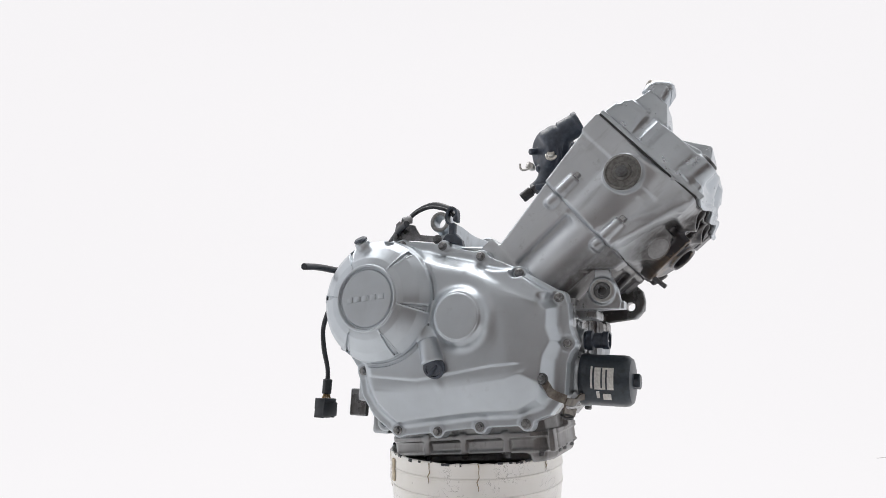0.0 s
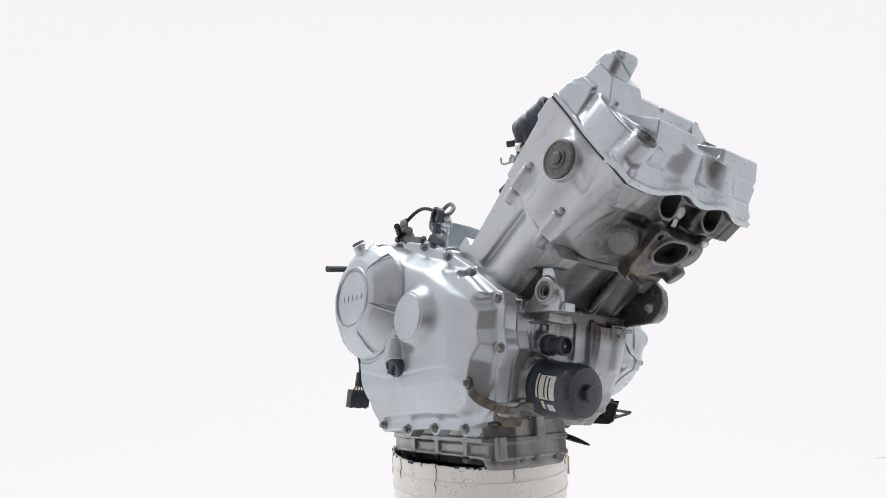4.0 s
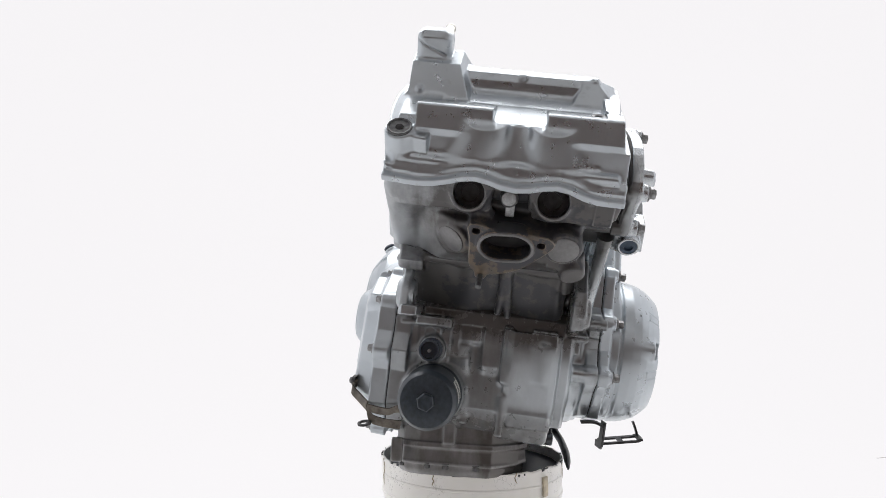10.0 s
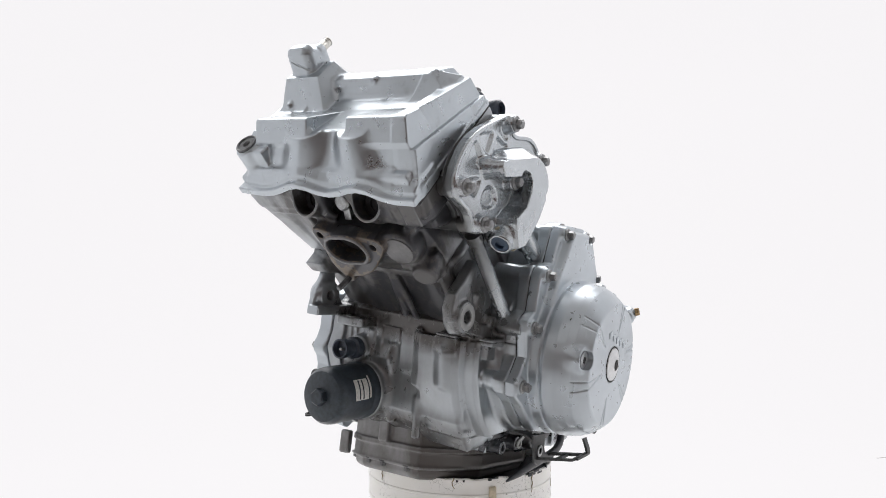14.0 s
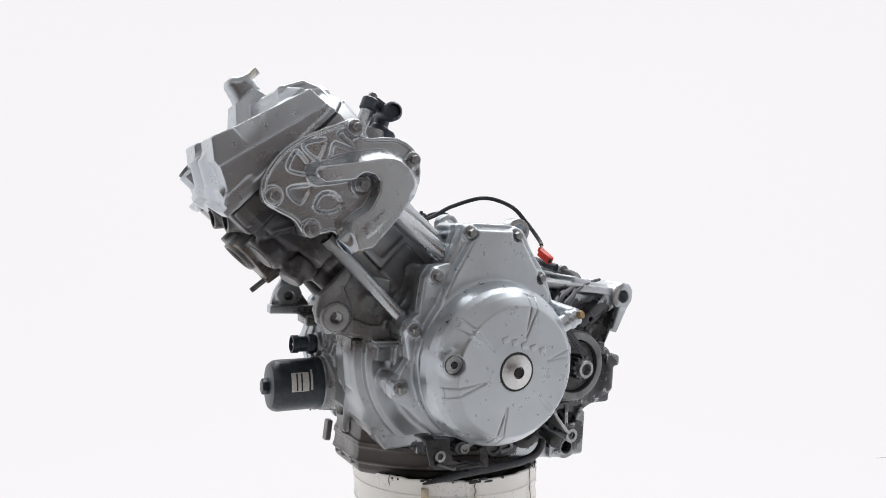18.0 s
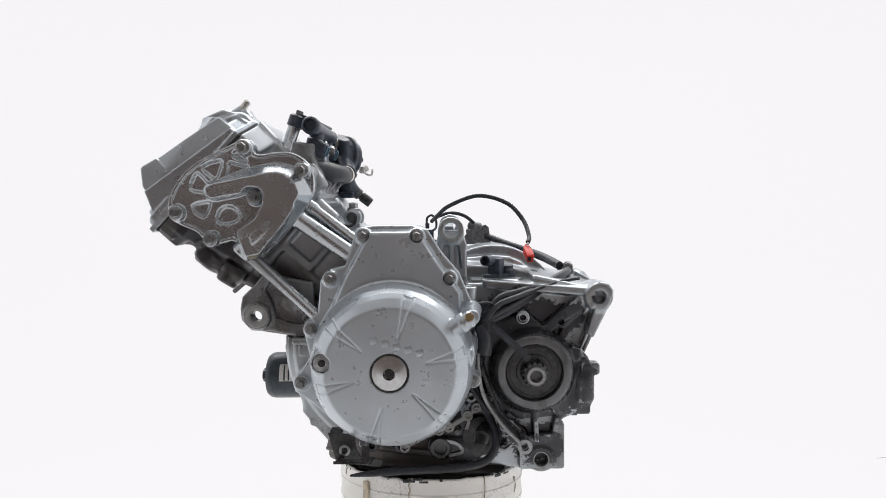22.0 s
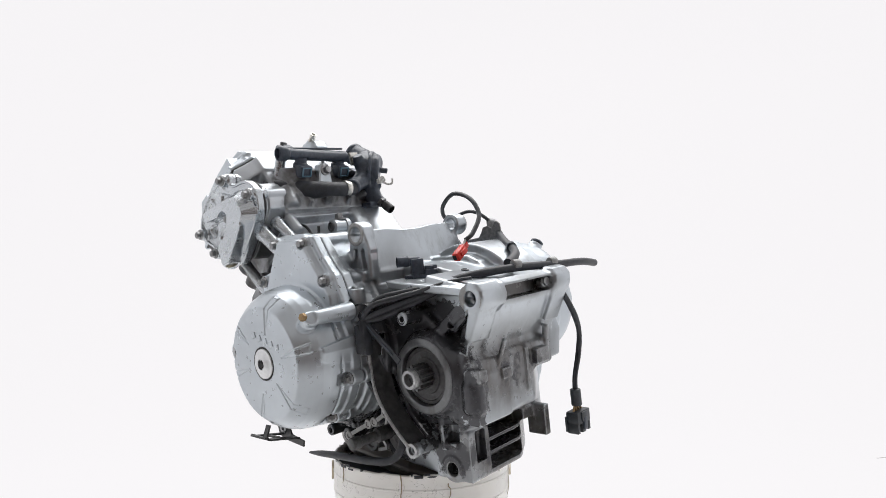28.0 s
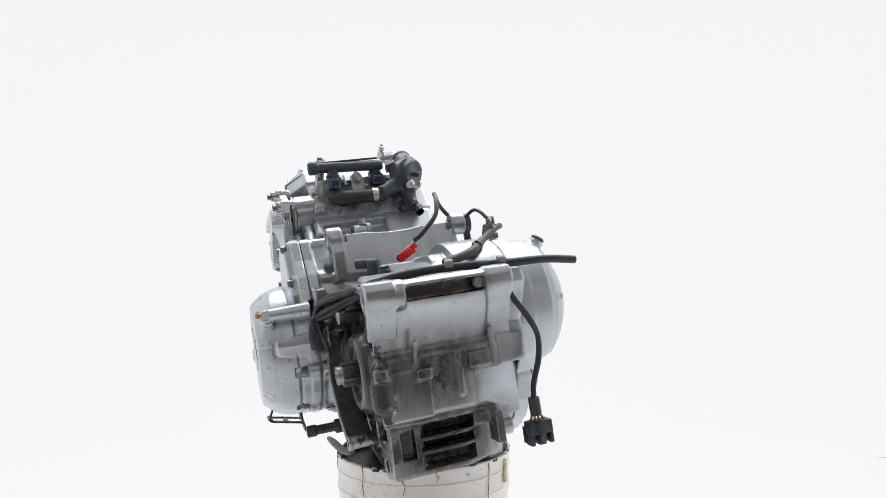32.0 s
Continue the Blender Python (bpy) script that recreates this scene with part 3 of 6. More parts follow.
# ---- the engine: x forward, y to its own left, z up; crank axis at x = 0, z = 0; millimetres ----
ENGINE = new("motorcycle_engine")
tagged(ENGINE, "used silver twin-cylinder motorcycle engine with oily grime on a bucket", "engine")
TILT = pose(0, 0, 0, 0, 47, 0)     # the cylinder's own space: x forward and down, z along the bores

RIGHT_EDGE = [(-150, 112), (-127, 114), (-69, 110), (-34, 101), (6, 93), (61, 70), (112, 43), (130, 24), (131, -3), (138, -24), (129, -48), (127, -88),
              (109, -113), (74, -128), (14, -135), (-46, -145), (-98, -154), (-114, -147), (-140, -130), (-160, -104), (-172, -65), (-196, -36), (-209, 0),
              (-208, 45), (-190, 84), (-170, 103)]
LEFT_EDGE = [(40, 150), (22, 153), (-22, 153), (-40, 148), (-56, 122), (-76, 98), (-88, 68)] + arc(0, 0, 93, 140, 292, 14) + \
            [(60, -82), (96, -48), (114, -36), (117, -22), (106, -12), (96, 4), (102, 32), (100, 44), (86, 54), (82, 92), (72, 104), (54, 108)]


def inset(pts, d):
    """A closed outline moved inwards by d."""
    n, out = len(pts), []
    area = sum(pts[i - 1][0] * pts[i][1] - pts[i][0] * pts[i - 1][1] for i in range(n))
    s = 1 if area > 0 else -1
    for i in range(n):
        a, b, c = Vector(pts[i - 1]), Vector(pts[i]), Vector(pts[(i + 1) % n])
        e1, e2 = (b - a).normalized(), (c - b).normalized()
        q = Vector((-e1.y - e2.y, e1.x + e2.x))
        q = b + q / max(q.length_squared, 0.4) * 2 * d * s
        out.append((q.x, q.y))
    return out


def curved(pts, times=2):
    """A closed outline with its corners cut smooth."""
    for _ in range(times):
        pts = [q for (a, b), (c, d) in zip(pts, pts[1:] + pts[:1]) for q in ((0.75 * a + 0.25 * c, 0.75 * b + 0.25 * d), (0.25 * a + 0.75 * c, 0.25 * b + 0.75 * d))]
    return pts


def crankcase():
    f = Field((-268, -133, -165), (192, 110, 170), 1.15)
    side = [(108, -95), (120, -80), (120, 8), (70, 62), (30, 105), (-30, 108), (-52, 100), (-140, 95), (-244, 72), (-250, 58), (-222, 8), (-226, -5),
            (-216, -85), (-195, -98), (-188, -116), (90, -116)]
    f.add(prism(side, "y", -128, 60, 6), 4)
    f.add(prism(inset(RIGHT_EDGE, 1), "y", -131.2, -112, 1.5), 3)
    f.add(prism(inset(RIGHT_EDGE, 9), "y", -120, -40, 4), 5)
    f.add(prism(inset(LEFT_EDGE, 1), "y", 94, 107.2, 1.5), 3)
    f.add(prism(inset(LEFT_EDGE, 8), "y", 40, 100, 4), 5)
    # front: barrel, pillars, ledges
    f.add(both(turned("y", (0, 0), ((0, 2), (134, 2), (138, 8), (138, 52), (135, 60), (127, 63), (126, 73), (121, 77), (0, 77))), block(40, 150, -10, 84, -96, 15, 4)), 4)
    f.add(block(60, 110, 10, 60, -97, -88, 3), 4)
    f.add(block(100, 126, -26, -8, -34, 17, 5), 9)
    f.add(block(100, 124, -110, -96, -12, 17, 3), 3)
    f.add(block(100, 126, 10, 50, 2, 18, 3), 3)
    f.add(block(104, 125, -84, -30, -6, 15, 4), 4)
    f.add(block(95, 123, -128, 92, 12, 20, 2), 2)
    f.add(block(104, 125, -128, -104, -85, 10, 4), 4)
    f.add(rod((95, -77, -67), (132, -77, -67), 38, 35, r=3), 8)
    f.add(rod((95, -84, -17), (135, -84, -17), 15, r=2), 5)
    f.add(rod((106, 82, -26), (106, 121, -26), 8, 7, r=3), 4)
    f.add(rod((98, 84, 34), (98, 118, 34), 7, r=2), 4)
    f.add(block(30, 50, 34, 58, -126, -92, 3), 3)
    # bell round the generator
    f.add(turned("y", (0, 0), ((0, 46), (106, 46), (105, 70), (98, 88), (95, 96), (0, 96))), 5)
    for r0, y in ((105.6, 58), (104.2, 72), (98.6, 86)):
        f.add(turned("y", (0, 0), ((r0 - 8, y - 2.5), (r0, y - 2), (r0, y + 2), (r0 - 8, y + 2.5))), 3)
    f.add(block(100, 126, -62, -55, -30, 14, 2), 3)
    f.add(block(100, 130, -124, -64, 8, 14, 2), 2)
    f.add(block(100, 131, -3, 5, -46, 20, 3), 8)
    f.add(block(100, 138, 28, 56, -2, 20, 3), 3)
    f.add(rod((128, 42, -40), (132, 42, 4), 9, 10, r=4), 8)
    f.add(block(96, 117, 66, 84, -4, 16, 2), 2)
    f.add(block(100, 128, -118, -112, -6, 14, 1.5), 2)
    f.add(block(100, 127.5, -76, -66, -30, 12, 2), 4)
    f.add(block(100, 125, -100, -60, 14, 22, 2), 2)
    for y in (-128, -100, -52, -10, 40, 62):
        f.add(rod((116, y, 6), (116, y, 24), 7, r=2), 3)
    f.groove(block(80, 140, -134, 112, 16.6, 17.6, 0.1), 1.6)
    f.add(rod((112, -40, -40), (112, -40, -100), 5, r=2), 5)
    f.add(rod((118, 2, -60), (118, 2, -108), 5, r=2), 5)
    for x, z, y in ((-28, 141, 46), (-64, 93, 42), (32, 142, 60), (-90, -24.5, 60), (-50, -75, 60)):
        f.add(rod((x, y, z), (x, 107, z), 9.5, r=2), 4)
    f.add(prism([(-30, 92), (-34, 128), (-46, 118), (-60, 84)], "y", 58, 100, 3), 5)
    f.add(rod((-86, 96, 40), (-87, 97, 80), 10.5, 9.5, r=1.5), 4)
    f.cut(rod((-87, 97, 70), (-87, 97, 90), 6, r=0.3), 0.8)
    f.add(block(-92, -60, 70, 104, 24, 44, 4), 5)
    f.add(rod((-74, 62, 20), (-88, 100, 18), 12, r=4), 6)
    for x, z in ((70, 94), (93, 37), (106, -25)):
        f.add(rod((x, 60, z), (x, 107, z), 9, r=1.5), 4)
    # mounts
    f.add(prism([(95, 18), (186, 20), (188, 30), (184, 46), (176, 62), (168, 84), (152, 112), (140, 112), (155, 78), (154, 60), (146, 44), (136, 31), (95, 33)], "y", -121, -112, 2), 3)
    f.add(rod((165, -126, 43), (165, -107, 43), 16.5, r=2.5), 5)
    f.add(prism([(120, 19), (191, 21), (191, 31), (120, 31)], "y", -118, -100, 1.5), 1.5)
    f.cut(rod((165, -133, 43), (165, -90, 43), 5.6, r=0.5), 1)
    f.cut(rod((165, -130, 43), (165, -123, 43), 10.5, r=0.5), 1)
    f.add(prism([(95, 14), (172, 26), (182, 36), (188, 52), (184, 68), (168, 83), (150, 104), (140, 92), (100, 84)], "y", 65, 73, 3), 3)
    f.add(prism([(100, 16), (150, 26), (174, 27), (186, 40), (187, 54), (184, 68), (168, 83), (151, 104), (143, 98), (156, 76), (148, 58), (144, 42), (124, 35), (100, 34)], "y", 70, 79, 2.5), 2)
    f.add(rod((126, 60, 62), (126, 74, 60), 12, 9, r=3), 5)
    f.add(rod((108, 60, 40), (104, 80, 36), 6, r=2), 4)
    f.add(rod((166, 66, 45), (166, 84.5, 45), 16.5, r=2.5), 4)
    f.cut(rod((166, 50, 45), (166, 92, 45), 6.6, r=0.5), 1)
    # upright ledge before the cylinder's foot
    f.add(prism([(96, 15), (126, 15), (127, 30), (118, 40), (96, 40)], "y", -127, 66, 2.5), 3)
    f.add(block(118, 132, -128, -100, 22, 34, 3), 3)
    f.add(block(112, 154, -104, -64, 10, 21, 2), 2)
    # top plate with its two ears, shelf, clutch housing
    f.add(prism([(-54, 90), (-56, 149), (-70, 149), (-84, 95)], "y", -112, 66, 3), 5)
    f.cut(turned("x", (-22, 392), ((0, -90), (246, -90), (246, -40), (0, -40))), 2)
    for y0, y1 in ((52, 76), (-128, -104)):
        f.add(rod((-67, y0 + 2, 145), (-67, y1 - 2, 145), 15.5, r=2.5), 4)
        f.cut(rod((-67, y0 - 5, 145), (-67, y1 + 5, 145), 8.5, r=0.5), 1)
        f.cut(rod((-67, y1 - 2 if y0 > 0 else y0 - 4, 145), (-67, y1 + 4 if y0 > 0 else y0 + 2, 145), 9.6, r=0.5), 1)
    f.add(prism([(-36, 88), (-53, 144), (-81, 144), (-98, 86)], "y", 54, 71, 3), 4)
    f.cut(prism([(-52, 100), (-58, 126), (-76, 126), (-79, 98)], "y", 63, 80, 3), 3)
    f.add(block(-70, -65, 55, 70, 95, 135, 2), 3)
    f.add(rod((-126, -128, 24), (-126, -62, 24), 94, r=2.5), 3)
    f.add(rod((-120, -20, 52), (-120, 40, 52), 36, r=10), 8)
    f.cut(block(-166, -86, 14, 76, 79, 122, 3), 5)
    f.add(block(-150, -100, 20, 48, 70, 82, 2), 2)
    # rear: upper plate, ears, ribs, lower block with windows
    f.add(prism([(-257, 73), (-246, 78), (-230, 50), (-204, -30), (-213, -30), (-238, 24), (-254, 56)], "y", -105, 66, 3), 4)
    for y0, y1 in ((38, 72), (-105, -74)):
        f.add(prism([(-262, 70), (-256, 78), (-244, 80), (-228, 20), (-238, 12), (-252, 40)], "y", y0, y1, 2), 1.5)
    f.cut(block(-275, -236, -73, 36, 53, 70, 2), 1)
    f.add(rod((-250, -66, 63), (-240, -66, 63), 7, r=1.5), 2)
    for y0, y1 in ((26, 72), (-106, -72)):
        f.add(rod((-245, y0, 62), (-245, y1, 62), 17, r=3), 5)
    f.cut(rod((-245, 56, 62), (-245, 80, 62), 8.5, r=0.5), 1)
    f.add(block(-234, -190, -88, 66, -84, -8, 8), 8)
    f.add(block(-243, -212, -70, -44, -36, -17, 2.5), 2.5)
    f.add(block(-237, -212, -36, -29, -66, -12, 2.5), 3)
    f.add(block(-236, -205, 6, 66, -84, -27, 3), 2.5)
    f.add(block(-239, -212, 2, 20, -40, -27, 2), 2)
    f.add(rod((-236, -78, 8), (-224, -78, -86), 4, r=2), 4)
    f.add(rod((-246, 20, 8), (-230, 20, -28), 3, r=1), 3)
    f.add(rod((-228, 62, -30), (-228, 62, -70), 13, r=8), 6)
    f.add(block(-246, -224, 56, 72, -34, -18, 4), 4)
    f.add(block(-206, -150, -92, 55, -158, -96, 5), 6)
    f.cut(prism([(-300, -140), (-173, -140), (-225, -60), (-240, -37), (-300, -37)], "z", -175, -42, 6), 6)
    f.cut(prism([(-300, -140), (-146, -140), (-207, -40), (-232, 0), (-300, 0)], "z", -175, -112, 4), 4)
    f.add(block(-224, -196, -84, -74, -136, -96, 2), 3)
    for z0, z1 in ((-151, -133), (-129, -117), (-113, -97)):
        f.cut(block(-236, -176, -52, 18, z0, z1, 1), 0.8)
    f.cut(block(-236, -186, 25, 43, -136, -99, 2), 1)
    # left side: web to the lower lug, seal ring, ribs, small bosses
    f.add(prism([(-222, -80), (-195, -98), (-193, -150), (-180, -160), (-160, -160), (-60, -150), (-40, -110), (-100, -80)], "y", 10, 46, 4), 5)
    f.add(rod((-177, 20, -144), (-177, 56, -144), 16, r=2), 4)
    f.cut(rod((-177, 40, -144), (-177, 62, -144), 8.5, r=0.5), 1)
    f.cut(turned("y", (-166, -28), ((0, 62), (38, 62), (39, 84), (0, 84))), 1)
    f.add(turned("y", (-166, -28), ((34, 40), (58, 40), (52, 66), (47, 75), (43, 78), (38, 78), (34, 76))), 4)
    f.cut(turned("y", (-166, -28), ((0, 71), (34.5, 71), (35.5, 84), (0, 84))), 0.8)
    f.cut(prism([(-120, 72), (-222, 62), (-200, 10), (-160, 42), (-118, 34)], "y", 44, 90, 4), 5)
    f.add(prism([(-150, 34), (-144, 34), (-144, 72), (-150, 72)], "y", 30, 58, 2), 3)
    f.add(prism([(-186, 16), (-177, 25), (-232, 70), (-244, 56)], "y", 30, 62, 2.5), 3)
    f.add(block(-222, -205, 40, 57, 9, 26, 3), 3)
    f.cut(prism([(-240, 50), (-224, -2), (-206, 4), (-196, 14)], "y", 48, 90, 2), 2)
    f.add(prism([(-104, 84), (-240, 72), (-244, 62), (-108, 74)], "y", 40, 66, 2), 3)
    f.cut(prism([(-100, 20), (-96, -30), (-112, -70), (-150, -92), (-195, -88), (-190, -110), (-100, -118), (-84, -60), (-88, 20)], "y", 46, 90, 4), 5)
    f.add(prism([(-172, -78), (-165, -78), (-168, -120), (-174, -120)], "y", 30, 62, 2), 3)
    f.add(prism([(-104, -20), (-96, -20), (-120, -82), (-150, -112), (-155, -106), (-126, -78)], "y", 40, 66, 2), 3)
    for x, z, r, y in ((-151, 41, 8, 89), (-201, 30, 8, 58), (-152, -113, 8, 92), (-92, -75, 8, 64), (-84, -83, 7, 64), (-112, -90, 7, 62), (-48, -122, 13, 64),
                       (-57, -84, 7, 66), (-4, -120, 9, 72), (33, -119, 8, 72), (-66, 86, 8, 74), (-90, -43, 8, 72), (-90, -60, 7, 70), (-17, -95, 7, 80), (-61, -41, 7, 80), (-130, -100, 7, 60)):
        f.add(rod((x, 30, z), (x, y, z), r, r=1.5), 3)
        f.cut(rod((x, y - 8, z), (x, y + 5, z), r * 0.45, r=0.3), 0.8)
    f.add(prism([(-4, -116), (-8, -122), (-60, -92), (-92, -80), (-90, -72), (-56, -80)], "y", 40, 58, 2), 3)
    # ears on the bottom, rear right
    f.add(rod((-135, -128, -138), (-135, -108, -138), 13, r=2), 3)
    f.cut(rod((-135, -140, -138), (-135, -100, -138), 6.5, r=0.3), 0.8)
    ob = part("crankcase", f.mesh("crankcase"), CASE, ENGINE, "grimy cast aluminium crankcase, black with oil round the output shaft")
    # bare machined faces of the mounting eyes
    for y, w in ((-124.6, -1),):
        part("bush", lathe((165, y, 43), (0, w, 0), ((10.3, -3), (10.3, -0.4), (9.6, 0.4), (7.2, 0.4), (6.4, -0.4), (6.2, -10), (3, -10.4)), 28, cap=(False, True)), DARK_BOLT, ob, "dark steel bush in the mount")
    for p, w, r0, r1 in (((-67, 74, 145), (0, 1, 0), 14.8, 9.8), ((-67, -126, 145), (0, -1, 0), 14.8, 9.8), ((-245, 72, 62), (0, 1, 0), 16, 8.8), ((-177, 56, -144), (0, 1, 0), 15, 8.8),
                         ((166, 84.3, 45), (0, 1, 0), 14, 7.6), ((165, -126, 43), (0, -1, 0), 14.6, 10.8)):
        part("mount_face", lathe(p, w, ((r1, -1.5), (r1, 0.2), (r1 + 0.4, 0.5), (r0 - 0.6, 0.5), (r0, 0.1), (r0, -1.5)), 36, cap=(False, False)), DISC, ob, "bare machined mounting face")
    return ob


crankcase()


def right_cover():
    f = Field((-216, -226, -160), (142, -126, 126), 1.15)
    f.add(prism(RIGHT_EDGE, "y", -152, -131.8, 1.5), 2)
    face = inset(RIGHT_EDGE, 5)
    f.add(prism(face, "y", -184, -140, 9, taper=0.62, tip=-1), 5)
    # upper plane falls to the top edge, a second one to the front; the foot steps back below a soft fold
    f.slice_off((0.11, -1, 0.58), (25, -183, 54), 0.8)
    f.slice_off((0.30, -1, 0.52), (60, -183, 42), 1.2)
    f.slice_off((0.26, -1, 0.04), (62, -183, 0), 1.5)
    f.slice_off((0.06, -1, -0.42), (-40, -183, -78), 1.2)
    f.cut(prism([(-180, -92), (-60, -96), (60, -70), (90, -56), (88, -52), (40, -58), (-60, -80), (-180, -76)], "y", -200, -181.2, 1.5), 4)
    # clutch dome
    f.add(turned("y", (-126, 24), ((0, -130), (85, -130), (85, -178), (82, -188), (72, -199), (55, -211), (47, -214), (0, -214))), 4)
    f.cut(turned("y", (-126, 24), ((84, -184), (89, -184), (89, -181), (84.5, -181))), 1.5)
    f.cut(turned("y", (-126, 24), ((38.5, -230), (41.5, -230), (41.5, -211.5), (38.5, -211.5))), 1.2)
    f.add(turned("y", (-126, 24), ((41.5, -208), (45, -208), (45, -216), (42, -216))), 1.2)
    for a in (52, -8, -62, -118, 178, 122):
        ca, sa = math.cos(radians(a)), math.sin(radians(a))

        def wedge(r0, r1, w0, w1):
            return prism([(-126 + ca * r - sa * w, 24 + sa * r + ca * w) for r, w in ((r0, w0), (r1, w1), (r1, -w1), (r0, -w0))], "y", -232, -170, 0.3)
        f.emboss(wedge(47, 82, 0.8, 5.6), 1.0)
        f.groove(wedge(51, 80, 0.4, 3.6), 2.6)
    # filler neck on the dome
    f.add(rod((-139, -170, 62), (-149, -200, 104), 11, 10, r=1.5), 6)
    # crank end bulge, dipper boss
    f.add(turned("y", (0, 2), ((0, -150), (47, -150), (43, -182), (36, -194), (32, -199), (29, -201.3), (0, -201.3))), 7)
    f.add(rod((14, -150, -14), (10, -178, -16), 46, 36, r=8), 9)
    f.cut(turned("y", (0, 2), ((29.5, -210), (31.5, -210), (31.5, -199.6), (29.5, -199.6))), 1.5)
    f.add(rod((-47, -150, -24), (-47, -186, -24), 15, 12, r=5), 6)
    f.add(rod((-46, -184, -28), (-35, -190, -58), 13, 14, r=3), 5)
    f.add(rod((-36, -160, -64), (-28, -176, -88), 14, 4, r=3), 6)
    # ledge
    f.add(prism([(24, 66), (44, 44), (92, 24), (108, 36), (60, 66)], "y", -172, -150, 8), 12)
    # bolt seats
    for x, z in RIGHT_BOLTS:
        f.add(rod((x, -134, z), (x, -153, z), 10, 9, r=1.5), 4)
        f.cut(rod((x, -153, z), (x, -200, z), 8.6, r=0.5), 2.5)
    ob = part("clutch_cover", f.mesh("clutch_cover"), SILVER, ENGINE, "smooth silver painted clutch cover with a round dome")
    for x, z in RIGHT_BOLTS:
        bolt(ob, (x, -152.6, z), (0, -1, 0), 4.6, 4.6, TARNISH, flange=1.35)
    bm = bmesh.new()
    # badge: five plain raised bars
    for k in range(5):
        m = Matrix.Rotation(radians(-6), 4, "Y")
        cuboid(-126 - 25 + 12 * k, -214.3, 21 + 1.4 * k, 8.4, 1.4, 7.5, 0.5, m, bm)
    part("badge", bm, SILVER, ob, "plain raised bars")
    part("filler_plug", lathe((-149.2, -201, 105), (-0.22, -0.65, 0.9), ((9.5, 0), (9.5, 2), (7, 4)), 20), BLACK, ob, "black rubber plug")
    cap = lathe((-33.5, -185, -60.5), (0.12, -0.86, -0.5), ((13, -2), (14, 0), (14, 8), (12.5, 10), (9.5, 10.5), (9, 9)), 28)
    cuboid(-32, -194, -66, 4, 7, 17, 1.5, Matrix.Rotation(radians(40), 4, "Y"), cap)
    part("oil_filler_cap", cap, BLACK, ob, "black plastic oil filler cap")
    g = slab(inset(RIGHT_EDGE, 2.2), "y", -132.6, -130.6, 0.3)
    part("gasket", g, GASKET, ENGINE, "thin dark gasket")
    return ob


RIGHT_BOLTS = ((10, 87), (65, 63), (118, 31), (130, -26), (79, -125), (18, -133), (-41, -143), (-100, -146), (-160, -70), (-111, 107), (-47, 103))
right_cover()


